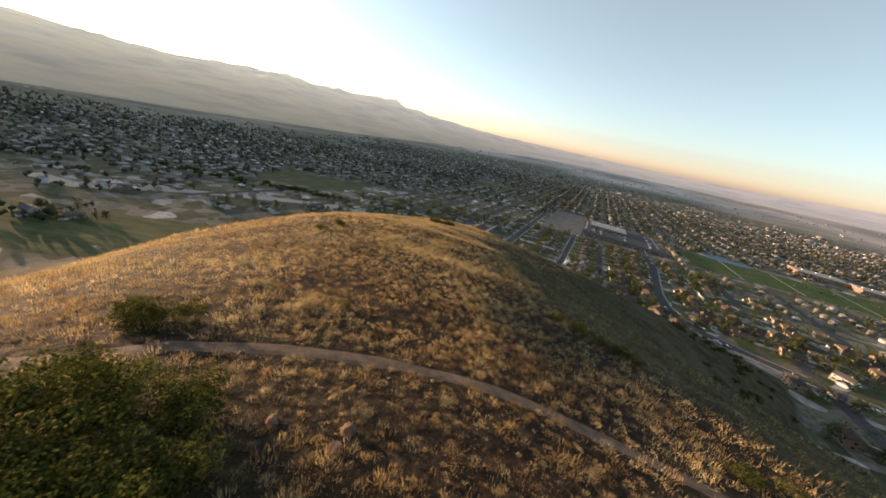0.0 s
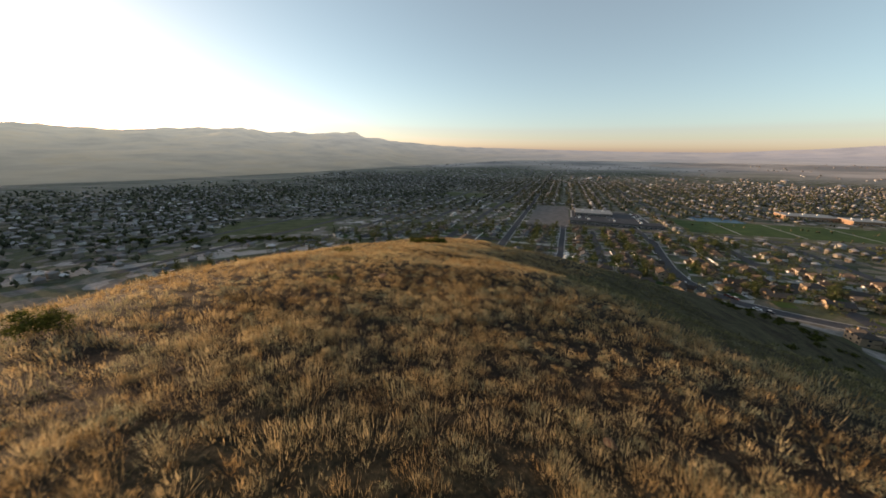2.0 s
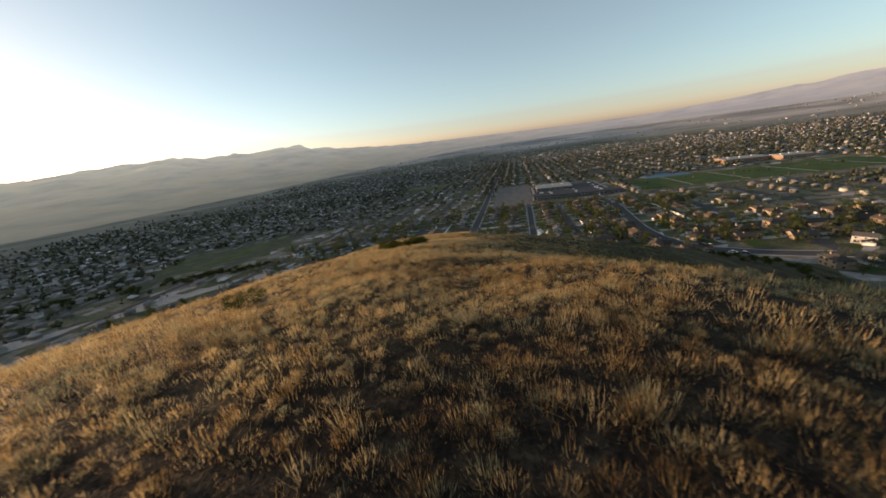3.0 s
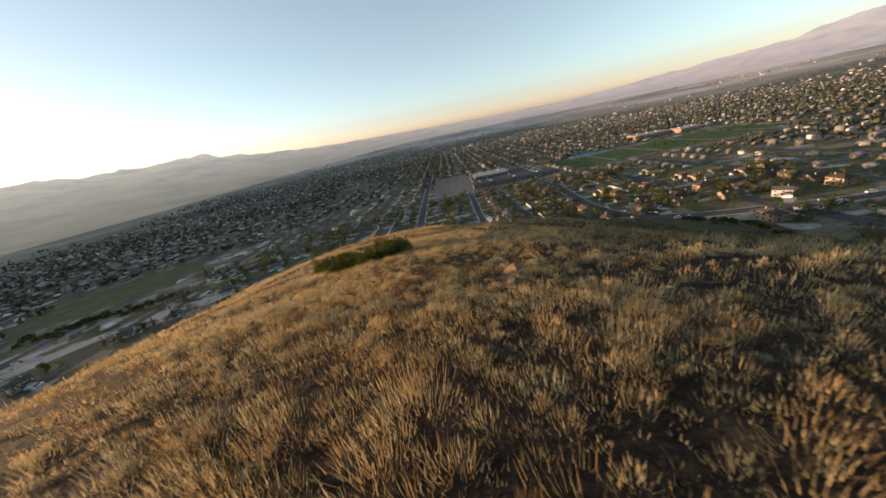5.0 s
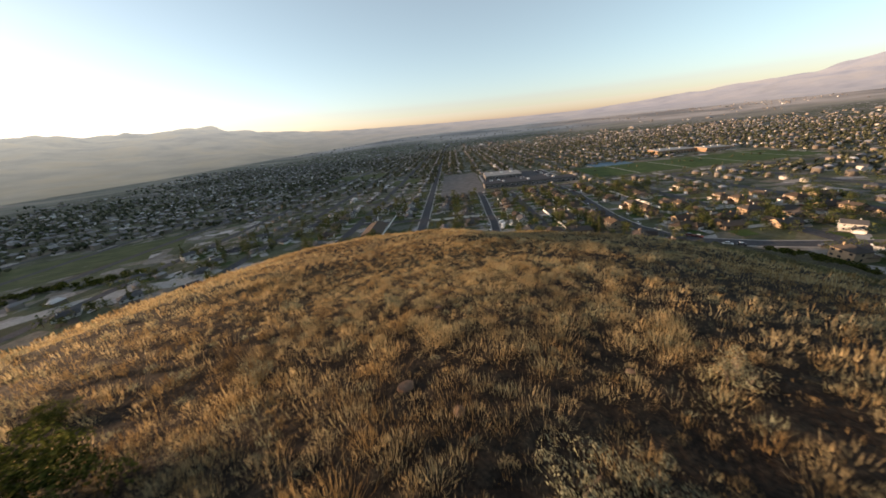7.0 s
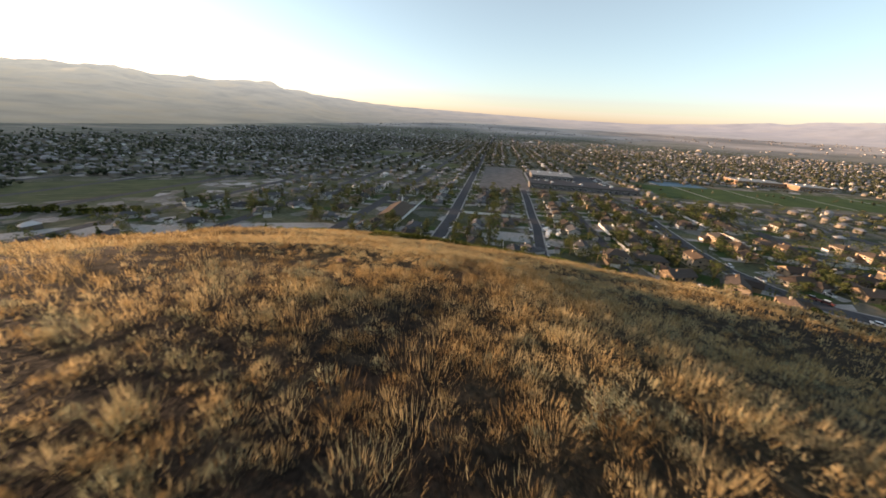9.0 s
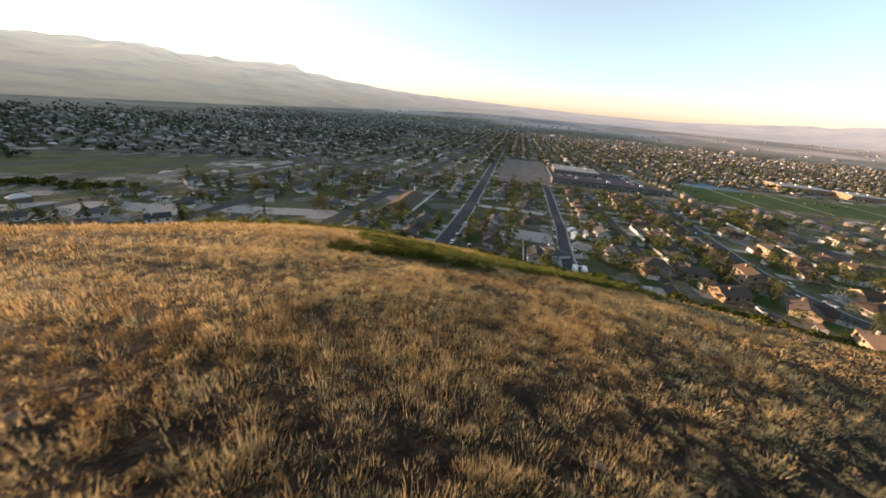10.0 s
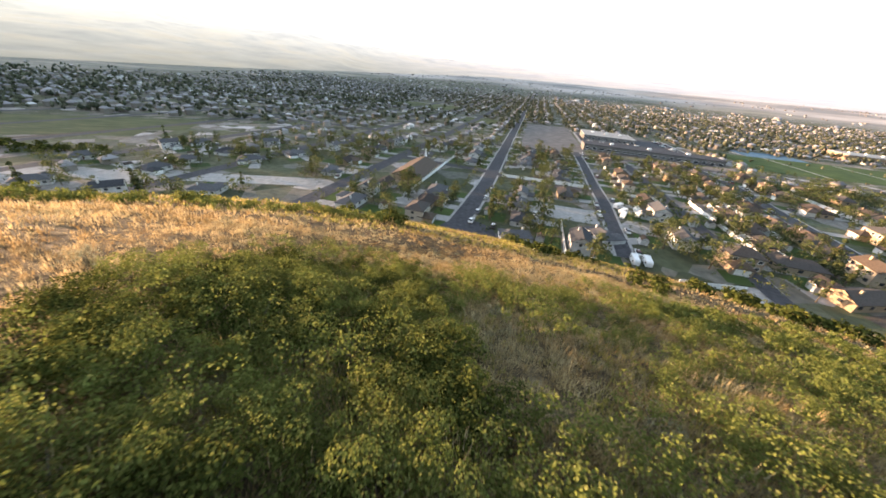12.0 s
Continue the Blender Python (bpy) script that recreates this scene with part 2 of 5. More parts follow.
def make_land():
    gx, gy = np.meshgrid(spread(), spread())
    far = np.maximum(np.abs(gx), np.abs(gy))
    r = np.hypot(gx, gy)
    k = np.where(r > 0, 1 + (far / np.maximum(r, 1) - 1) * np.clip((far - 500) / 2000, 0, 1), 1)
    gx, gy = gx * k, gy * k
    gz = land(gx, gy)
    ny, nx = gx.shape
    i = np.arange(nx * ny).reshape(ny, nx)
    faces = np.stack([i[:-1, :-1], i[:-1, 1:], i[1:, 1:], i[1:, :-1]], -1).reshape(-1, 4)
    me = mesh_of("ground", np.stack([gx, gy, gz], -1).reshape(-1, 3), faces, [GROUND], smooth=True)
    me.attributes.new("on_hill", "FLOAT", "POINT")
    e = me.attributes.new("shaded_flank", "FLOAT", "POINT")
    e.data.foreach_set("value", shaded_flank(gx, gy).astype(np.float32).ravel())
    k = me.attributes.new("thatch", "FLOAT", "POINT")
    k.data.foreach_set("value", (0.5 * np.clip((gy + 8 * bumps(gx, gy, 14, 17) - 150) / 16, 0, 1)).astype(np.float32).ravel())
    # both masks grow with distance, and with them the haze in the colours
    f = me.attributes.new("hazed_farmland", "FLOAT", "POINT")
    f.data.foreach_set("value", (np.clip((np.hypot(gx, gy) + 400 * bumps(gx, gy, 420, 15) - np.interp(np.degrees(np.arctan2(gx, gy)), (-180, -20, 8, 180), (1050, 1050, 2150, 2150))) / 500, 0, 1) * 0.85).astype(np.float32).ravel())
    g = me.attributes.new("hazed_far_fields", "FLOAT", "POINT")
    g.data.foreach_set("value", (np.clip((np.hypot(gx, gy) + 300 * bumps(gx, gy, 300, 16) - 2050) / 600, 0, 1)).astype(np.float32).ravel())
    edge = spur(gx, gy) - valley(gx, gy) + 1.5 * bumps(gx, gy, 9.0, 11)
    me.attributes["on_hill"].data.foreach_set("value", np.clip(edge / 2.5, 0, 1).astype(np.float32).ravel())
    return tagged(new("ground", me), "dry grassy hillside running down to a valley floor of lots and fields", "ground", kind="structure")


make_land()

# mountains round the valley
RIDGE_AZ = (-180, -120, -80, -60, -50, -42, -37, -30, -25, -20, -12, -8, -3, 1, 6, 11, 20, 35, 47, 55, 61, 71, 76, 90, 120, 180)
RIDGE_EL = (2.0, 2.0, 3.0, 2.8, 2.7, 2.3, 1.9, 2.6, 2.9, 2.3, 2.5, 2.5, 1.5, 1.2, 0.9, 0.6, 0.4, 0.1, 0.1, 0.6, 1.0, 1.7, 2.8, 3.2, 2.0, 2.0)


def foothill(az):
    """How far off the mountains' foot lies, by bearing."""
    return np.interp(az, (-120, -90, -35, -15, 5, 20, 100), (2900, 1550, 1550, 1800, 2400, 3100, 3400))


def mountain(a, r):
    """Height of the mountain slopes at a bearing (radians) and a distance."""
    x, y = r * np.sin(a), r * np.cos(a)
    foot = foothill(np.degrees(a))
    s = np.clip((r - foot) / (4650 - foot), 0, 1)
    el = np.interp(np.degrees(a), RIDGE_AZ, RIDGE_EL)
    crest = 100 + 4650 * np.tan(np.radians(el))
    folds = 1 + 0.35 * bumps(x, y, 320, 2) + 0.16 * bumps(x, y, 120, 4) + 0.05 * bumps(x, y, 45, 6)
    base = valley(x, y)
    rise = np.maximum(crest - base, 0)
    steep = 1.5 + 9 * (1 - np.clip((el - 0.3) / 1.2, 0, 1))
    rugged = 1 + (0.11 * bumps(x, y, 170, 8) + 0.06 * bumps(x, y, 60, 9)) * np.clip((np.degrees(a) + 52) / 8, 0.1, 1)
    # emerges 3 m above the plain, so its haze glow covers the far floor
    return base - 6 + 9 * np.clip(s * 14, 0, 1) + rise * s**steep * (folds * (1 - s**3) + rugged * s**3)


def far_height(x, y):
    """Height of the valley or of the slopes beyond it."""
    r, a = np.hypot(x, y), np.arctan2(x, y)
    return np.where(r > foothill(np.degrees(a)), np.maximum(land(x, y), mountain(a, r)), land(x, y))


def make_mountains(name, label, start, end):
    a, s = np.meshgrid(np.radians(np.arange(start, end + 0.01, 0.4)), np.linspace(0, 1, 34) ** 1.25)
    foot = foothill(np.degrees(a))
    r = foot + (4650 - foot) * s
    x, y, z = r * np.sin(a), r * np.cos(a), mountain(a, r)
    ny, nx = x.shape
    i = np.arange(nx * ny).reshape(ny, nx)
    faces = np.stack([i[:-1, :-1], i[:-1, 1:], i[1:, 1:], i[1:, :-1]], -1).reshape(-1, 4)
    me = mesh_of(name, np.stack([x, y, z], -1).reshape(-1, 3), faces, [HAZY_MOUNTAIN], smooth=True)
    return tagged(new(name, me), label, "mountains", kind="structure")


HAZY_MOUNTAIN = material("mountain", 1.0)
surface(HAZY_MOUNTAIN, ramp(HAZY_MOUNTAIN, grain(HAZY_MOUNTAIN, 0.006, 6.0), (0.3, (0.06, 0.068, 0.05)), (0.7, (0.12, 0.12, 0.095))))
# haze and sun glow put into emission: brighter upslope, bluer towards +x
side = node(HAZY_MOUNTAIN, "ShaderNodeSeparateXYZ")
link(HAZY_MOUNTAIN, place(HAZY_MOUNTAIN), side.inputs[0])
span = node(HAZY_MOUNTAIN, "ShaderNodeMapRange")
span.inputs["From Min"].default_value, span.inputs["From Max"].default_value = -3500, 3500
link(HAZY_MOUNTAIN, side.outputs["X"], span.inputs["Value"])
rise = node(HAZY_MOUNTAIN, "ShaderNodeMapRange")
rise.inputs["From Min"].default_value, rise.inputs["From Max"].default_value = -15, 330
link(HAZY_MOUNTAIN, side.outputs["Z"], rise.inputs["Value"])
haze_tint = ramp(HAZY_MOUNTAIN, span.outputs["Result"], (0.0, (0.62, 0.74, 0.70)), (0.5, (0.58, 0.70, 0.74)), (1.0, (0.62, 0.68, 0.80)))
low = ramp(HAZY_MOUNTAIN, span.outputs["Result"], (0.0, (0.15, 0.185, 0.165)), (0.5, (0.19, 0.225, 0.22)), (1.0, (0.36, 0.38, 0.44)))
upper = node(HAZY_MOUNTAIN, "ShaderNodeMath")
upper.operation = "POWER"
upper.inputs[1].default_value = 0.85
link(HAZY_MOUNTAIN, rise.outputs["Result"], upper.inputs[0])
slope = ramp(HAZY_MOUNTAIN, grain(HAZY_MOUNTAIN, 0.0035, 7.0, 0.62, (1, 1, 2.5)), (0.34, (0.78, 0.80, 0.84)), (0.5, (1, 1, 1)), (0.62, (1.12, 1.06, 0.98)), (0.72, (0.92, 0.92, 0.92)))
link(HAZY_MOUNTAIN, blend(HAZY_MOUNTAIN, 1.0, blend(HAZY_MOUNTAIN, upper.outputs["Value"], low, haze_tint), slope, "MULTIPLY"), HAZY_MOUNTAIN.node_tree.nodes["Principled BSDF"].inputs["Emission Color"])
HAZY_MOUNTAIN.node_tree.nodes["Principled BSDF"].inputs["Emission Strength"].default_value = 0.38
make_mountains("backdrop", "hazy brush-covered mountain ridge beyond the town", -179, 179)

# ---- growth on the hill ----
def tuft_hue(m):
    """One hue to a tuft, with a little change from blade to blade."""
    own = node(m, "ShaderNodeAttribute")
    own.attribute_name = "tuft"
    mix = m.node_tree.nodes.new("ShaderNodeMix")
    mix.inputs["Factor"].default_value = 0.13
    link(m, own.outputs["Fac"], mix.inputs["A"])
    link(m, by_island(m), mix.inputs["B"])
    return mix.outputs["Result"]


STRAW = leafy("dry_grass", (0.0, (0.12, 0.08, 0.042)), (0.2, (0.265, 0.178, 0.086)), (0.42, (0.42, 0.303, 0.158)), (0.64, (0.53, 0.42, 0.247)), (0.82, (0.43, 0.373, 0.233)), (1.0, (0.235, 0.236, 0.146)), through=0.42, fac=tuft_hue, patch=0.22)
SAGE = leafy("sage_leaf", (0.0, (0.13, 0.13, 0.085)), (0.5, (0.29, 0.295, 0.20)), (1.0, (0.43, 0.43, 0.30)), through=0.4, patch=0.8)
OAK = leafy("oak_leaf", (0.0, (0.022, 0.032, 0.009)), (0.4, (0.056, 0.072, 0.02)), (0.8, (0.105, 0.122, 0.034)), (1.0, (0.16, 0.168, 0.05)), through=0.34, patch=0.9)
# lighter, yellower copy of the oak leaf: backlit brightness put into its colour
LIT_OAK = leafy("lit_oak_leaf", (0.0, (0.085, 0.11, 0.03)), (0.35, (0.135, 0.165, 0.045)), (0.75, (0.175, 0.198, 0.06)), (1.0, (0.21, 0.222, 0.08)), through=0.42, patch=0.9)
TREE_LEAF = leafy("tree_leaf", (0.0, (0.045, 0.062, 0.03)), (0.6, (0.095, 0.12, 0.052)), (1.0, (0.19, 0.20, 0.085)), through=0.42, patch=0.12)
# paler, greyer copy of the tree leaf: distance haze put into the colour
HAZED_LEAF = leafy("hazed_leaf", (0.0, (0.075, 0.09, 0.062)), (0.6, (0.115, 0.13, 0.09)), (1.0, (0.18, 0.19, 0.13)), through=0.42, patch=0.05)
BARK = material("bark", 0.95)
surface(BARK, ramp(BARK, grain(BARK, 14.0, 4.0), (0.3, (0.05, 0.04, 0.03)), (0.7, (0.16, 0.13, 0.10))))
STONE = material("sandstone", 0.9)
surface(STONE, blend(STONE, 1.0, ramp(STONE, grain(STONE, 3.0, 6.0, 0.65), (0.3, (0.10, 0.068, 0.05)), (0.55, (0.20, 0.135, 0.097)), (0.8, (0.31, 0.25, 0.20))), ramp(STONE, by_object(STONE), (0.0, (0.7, 0.72, 0.75)), (1.0, (1.05, 0.95, 0.88))), "MULTIPLY"), grain(STONE, 9.0, 6.0), 0.8, 0.08)

FLIGHT_Y = (-20, 0, 13, 36, 69, 82, 96, 132, 148, 163, 177, 260)
FLIGHT_X = (-1, 0, 0.6, 0.4, 1.1, 3.3, 8.8, 23.5, 29.0, 33.4, 35.6, 56)
TRAIL_X = (-14.0, -9.0, -7.0, -3.9, -2.1, -0.2, 1.8, 3.7, 5.5, 7.3, 8.8, 14.0, 22.0)
TRAIL_Y = (4.0, 6.4, 7.9, 8.6, 8.8, 8.9, 8.7, 8.4, 7.8, 7.2, 6.5, 3.6, -2.0)


def off_trail(x, y):
    return np.abs(y - np.interp(x, TRAIL_X, TRAIL_Y)) + np.where(np.abs(x) > 22, 9, 0)


def tufts(x, y, r, h, blades, width):
    """Fuzzy mounds of dry grass: long blades that fan out from the foot, and short upright ones all over the dome. Corners, triangles and each corner's tuft."""
    n = len(x)
    z = land(x, y) - 0.03
    t = np.repeat(np.arange(n), blades)
    m = len(t)
    a, rho = rng.uniform(0, 2 * np.pi, m), np.sqrt(rng.uniform(0, 1, m))
    short = rng.uniform(size=m) < 0.82
    rr, hh = r[t], h[t]
    dome = np.sqrt(1 - 0.85 * rho**2) * np.where(short, rng.uniform(0.62, 1.0, m), rng.uniform(0.65, 1.0, m))
    jitter = rng.normal(0, 0.1, (2, m)) * rr
    tip = np.stack([x[t] + np.cos(a) * rho * rr + jitter[0], y[t] + np.sin(a) * rho * rr + jitter[1], z[t] + hh * dome], -1)
    foot = np.stack([x[t] + np.cos(a) * rho * rr * 0.45, y[t] + np.sin(a) * rho * rr * 0.45, z[t]], -1)
    foot = np.where(short[:, None], tip - np.stack([np.cos(a) * rho * rr * 0.2, np.sin(a) * rho * rr * 0.2, hh * rng.uniform(0.28, 0.5, m)], -1), foot)
    foot[:, 2] = np.maximum(foot[:, 2], z[t])
    across = a + np.pi / 2 + rng.normal(0, 0.4, m)
    w = width * rng.uniform(0.6, 1.4, m) * np.where(short, 1.25, 0.9)
    side = np.stack([np.cos(across) * w, np.sin(across) * w, np.zeros(m)], -1)
    v = np.stack([foot - side, foot + side, tip], 1).reshape(-1, 3)
    return v, np.arange(m)[:, None] * 3 + (0, 1, 2), np.repeat(t, 3)


def sow(name, label, near, far, y0, y1, per_m2, blades, width, tall, seed, mat=None, shift=0.0, category="grass", lee=None):
    """Tufts scattered over the strip from near to far metres beside the flight line."""
    q = np.random.RandomState(seed)
    n = int(per_m2 * (y1 - y0) * 2 * (far - near))
    y = q.uniform(y0, y1, n)
    u = q.uniform(near, far, n) * q.choice((-1, 1), n)
    x = np.interp(y, FLIGHT_Y, FLIGHT_X) + u + shift
    clear = (spur(x, y) - valley(x, y) > 1.0) & (off_trail(x, y) > 0.38 + 0.16 * bumps(x, y, 0.8, 9))
    bare = bumps(x, y, 1.7, 21) + 0.5 * bumps(x, y, 6.0, 22)
    clear &= bare > -1.8 + 0.3 * q.uniform(-1, 1, n)
    if lee is not None:
        clear &= (shaded_flank(x, y) + q.uniform(-0.3, 0.3, n) > 0.5) == lee
    x, y = x[clear], y[clear]
    lush = 0.85 + 0.3 * bumps(x, y, 6.0, 23)
    h = np.minimum(tall * lush * np.exp(q.normal(-0.1, 0.4, len(x))), tall * 1.7)
    r = h * q.uniform(0.7, 1.12, len(x))
    v, faces, t = tufts(x, y, r, h, blades, width)
    me = mesh_of(name, v, faces, [mat or STRAW])
    hue = np.clip(q.uniform(0, 1, len(x)) * 0.8 + 0.1 + 0.3 * bumps(x, y, 5.0, 24), 0, 1)
    me.attributes.new("tuft", "FLOAT", "POINT").data.foreach_set("value", hue[t].astype(np.float32))
    return tagged(new(name, me), label, category, kind="stuff")


# greener grass, its colour darkened as well for the shade on this flank
SHADED_GRASS = leafy("shaded_grass", (0.0, (0.062, 0.059, 0.034)), (0.4, (0.145, 0.142, 0.078)), (0.8, (0.25, 0.235, 0.135)), (1.0, (0.35, 0.312, 0.188)), through=0.35, fac=tuft_hue, patch=0.2)
sow("bunchgrass", "golden dry bunchgrass tufts on the hillside", 0, 6.5, -4, 198, 4.8, 80, 0.0036, 0.36, 1)
sow("bunchgrass", "small dry bunchgrass tufts between the larger ones", 0, 5.5, -4, 198, 6.0, 28, 0.0036, 0.27, 2)
sow("bunchgrass", "golden dry bunchgrass beside the crest", 6.5, 14, -6, 200, 3.4, 38, 0.0068, 0.40, 3)
sow("bunchgrass", "small dry bunchgrass tufts beside the crest", 6.5, 14, -6, 200, 2.6, 12, 0.007, 0.27, 11)
sow("sage_tufts", "small grey-green sage among the dry grass", 0, 12, 20, 200, 0.42, 120, 0.0028, 0.33, 13, SAGE, 3.0, "sagebrush")
sow("short_grass", "short dry grass and stubble between the tufts", 0, 8, -4, 197, 9.0, 8, 0.0048, 0.18, 10)
sow("bunchgrass", "fine pale bunchgrass across the last slope", 0, 13, 146, 200, 4.2, 34, 0.0048, 0.37, 12)
sow("bunchgrass", "fine pale grass across the flank of the last slope", 13, 27, 140, 200, 3.2, 18, 0.011, 0.38, 15)
sow("bunchgrass", "golden dry bunchgrass farther across the slope", 14, 30, -8, 200, 2.9, 15, 0.0155, 0.45, 4, lee=False)
sow("green_bunchgrass", "grey-green bunchgrass on the shaded flank", 9, 27, -8, 200, 2.6, 14, 0.017, 0.42, 8, SHADED_GRASS, lee=True)
sow("bunchgrass", "dry grass on the last slope above the houses", 0, 27, 196, 255, 3.0, 13, 0.022, 0.45, 5)
sow("bunchgrass", "sunlit dry grass along the spur's flanks", 30, 82, -8, 255, 1.1, 7, 0.06, 0.55, 6, lee=False)
sow("green_bunchgrass", "grey-green grass low on the shaded flank", 27, 80, -8, 255, 1.2, 8, 0.06, 0.5, 9, SHADED_GRASS, lee=True)


def lobe_leaves(q, n, size, lobes, flat=0.8):
    """Leaves on the skins of several lobes. Two triangles each, folded along the middle."""
    w = np.array([l[3] ** 2 for l in lobes])
    pick = q.choice(len(lobes), n, p=w / w.sum())
    c, rad = np.array([l[:3] for l in lobes])[pick], np.array([l[3] for l in lobes])[pick]
    d = q.normal(size=(n, 3))
    d /= np.linalg.norm(d, axis=1)[:, None]
    d[:, 2] = np.where(d[:, 2] < -0.35, -d[:, 2], d[:, 2])
    skin = 0.68 + 0.36 * q.uniform(0, 1, n) ** 0.6 + 0.35 * q.uniform(0, 1, n) ** 6
    p = c + d * (rad * skin)[:, None] * (1, 1, flat)
    p[:, 2] = np.maximum(p[:, 2], 0.02)
    g = d + q.normal(size=(n, 3)) * 0.27 + (0, 0, 0.2)
    g /= np.linalg.norm(g, axis=1)[:, None]
    s = np.cross(g, q.normal(size=(n, 3)))
    s /= np.linalg.norm(s, axis=1)[:, None] + 1e-9
    f = np.cross(g, s)
    k = (size * q.uniform(0.6, 1.3, n))[:, None]
    v = np.stack([p - f * k * 0.5, p + s * k * 0.34 + g * k * 0.1, p + f * k * 0.5, p - s * k * 0.34 + g * k * 0.1], 1).reshape(-1, 3)
    i = np.arange(n)[:, None] * 4
    return v, np.concatenate([i + (0, 1, 2), i + (0, 2, 3)], 0)


def sticks(q, n, top, spread_by, thick):
    """Thin tapered stems rising from the foot: a bmesh."""
    bm = bmesh.new()
    for _ in range(n):
        a, r = q.uniform(0, 2 * math.pi), spread_by * math.sqrt(q.uniform(0.05, 1))
        tip = Vector((math.cos(a) * r, math.sin(a) * r, top * q.uniform(0.5, 0.95)))
        foot = Vector((tip.x * 0.25, tip.y * 0.25, -0.15))
        mid = foot.lerp(tip, 0.5) + Vector((q.uniform(-0.1, 0.1), q.uniform(-0.1, 0.1), 0.1)) * top
        rings = []
        for c, w in ((foot, thick), (mid, thick * 0.7), (tip, thick * 0.2)):
            rings.append([bm.verts.new(c + Vector((math.cos(k * 2.094) * w, math.sin(k * 2.094) * w, 0))) for k in range(3)])
        for lo, hi in zip(rings, rings[1:]):
            for k in range(3):
                bm.faces.new((lo[k], lo[(k + 1) % 3], hi[(k + 1) % 3], hi[k]))
    return bm


def make_shrub(name, label, category, group, seed, leaves, size, leaf, radius, tall, stems):
    q = np.random.RandomState(seed)
    root = tagged(new(name), label, category, group)
    lobes = [(0, 0, tall * 0.35, radius * 0.5)]
    for _ in range(22):
        a, r = q.uniform(0, 2 * np.pi), radius * q.uniform(0.25, 1.0)
        lobes.append((r * np.cos(a), r * np.sin(a), tall * q.uniform(0.2, 0.95) * (1.1 - 0.5 * r / radius), radius * q.uniform(0.13, 0.3)))
    v, f = lobe_leaves(q, leaves, size, lobes, 0.9 * tall / radius if tall < radius else 0.9)
    crown = new("crown", mesh_of("crown", v, f, [leaf]))
    crown.parent = root
    tagged(part("branchwork", sticks(q, stems, tall * 0.85, radius * 0.7, 0.02), BARK, root), kind="stuff")
    return root


def plant(kinds, x, y, scale, k, sink=0.06, tall=1.0):
    """Copies one of the kinds to a place on the land."""
    ob = copy_thing(kinds[k % len(kinds)], pose(x, y, height(x, y) - sink, 0, 0, (k * 77) % 360))
    ob.scale = (scale, scale, tall * scale * (0.85 + 0.3 * ((k * 37) % 10) / 10))
    return ob


def clear_away(kinds):
    for root in kinds:
        for ob in (*root.children_recursive, root):
            bpy.data.objects.remove(ob)


LIT_BRUSH = [make_shrub("oak_brush", "yellow-green oak brush in a low thicket, sunlit brightness in its leaf colour", "shrub", "oak brush on the hillside", 60 + i, 3500, 0.056, LIT_OAK, 1.15, 1.05, 8) for i in range(3)]
SPARSE = [make_shrub("oak_brush", "small yellow-green oak brush among dry grass", "shrub", "oak brush on the hillside", 65 + i, 1500, 0.065, LIT_OAK, 1.0, 0.95, 7) for i in range(3)]
FAR_BRUSH = [make_shrub("oak_brush", "green oak brush low on the slope", "shrub", "oak brush on the hillside", 40 + i, 250, 0.33, OAK, 1.15, 1.1, 6) for i in range(3)]
EDGE_BRUSH = [make_shrub("oak_brush", "yellow-green oak brush on the edge of the slope", "shrub", "oak brush on the hillside", 45 + i, 520, 0.17, LIT_OAK, 1.15, 1.1, 6) for i in range(3)]
FORB = leafy("green_forb", (0.0, (0.12, 0.12, 0.032)), (0.5, (0.26, 0.245, 0.07)), (1.0, (0.42, 0.35, 0.12)), through=0.45, patch=0.5)
sow("green_weeds", "low yellow-green weeds between the oak brush", 0, 16, 176, 194, 2.4, 36, 0.011, 0.36, 6, FORB, 11.0, "weeds")
sow("bunchgrass", "golden dry grass between the oak brush", 0, 17, 172, 195, 5.0, 40, 0.0075, 0.46, 14, None, 12.0)
sow("green_weeds", "green weeds along the foot of the slope", 0, 60, 205, 262, 1.1, 8, 0.08, 0.6, 7, FORB, -10.0, "weeds")
BRUSH = [make_shrub("oak_brush", "green leafy oak brush growing in dry grass", "shrub", "oak brush on the hillside", 30 + i, 3000, 0.072, OAK, 1.15, 1.15, 8) for i in range(4)]
SAGES = [make_shrub("sagebrush", "pale grey-green sagebrush among dry grass tufts", "shrub", "sagebrush on the hillside", 50 + i, 1100, 0.025, SAGE, 0.42, 0.5, 12) for i in range(3)]
BY_TRAIL = [(-4.2, 3.5, 0.9), (-5.3, 4.5, 1.0), (-6.4, 5.2, 0.9), (-5.2, 3.0, 0.9), (-6.7, 4.0, 1.0), (-3.9, 4.7, 0.65), (-7.6, 6.0, 0.7), (-8.8, 9.0, 0.8), (-7.9, 9.5, 0.75), (-9.6, 9.4, 0.7), (-3.3, 3.5, 0.8), (-3.4, 2.5, 0.75), (-4.6, 5.2, 0.9), (-4.6, 2.4, 0.9)]
DOWN_RIGHT = [(12.1, 22.2, 0.75), (13.2, 21.0, 0.8), (14.3, 20.0, 0.85), (15.4, 19.2, 0.8), (16.4, 18.4, 0.85), (12.4, 7.4, 0.6), (13.6, 6.4, 0.7)]
LONE = [(-10.6, 38.2, 0.85), (-11.5, 34.4, 0.7), (-3.1, 13.1, 0.35), (-5.5, 57.8, 0.7), (2.8, 105.0, 0.5), (-3.4, 44.4, 0.35)]
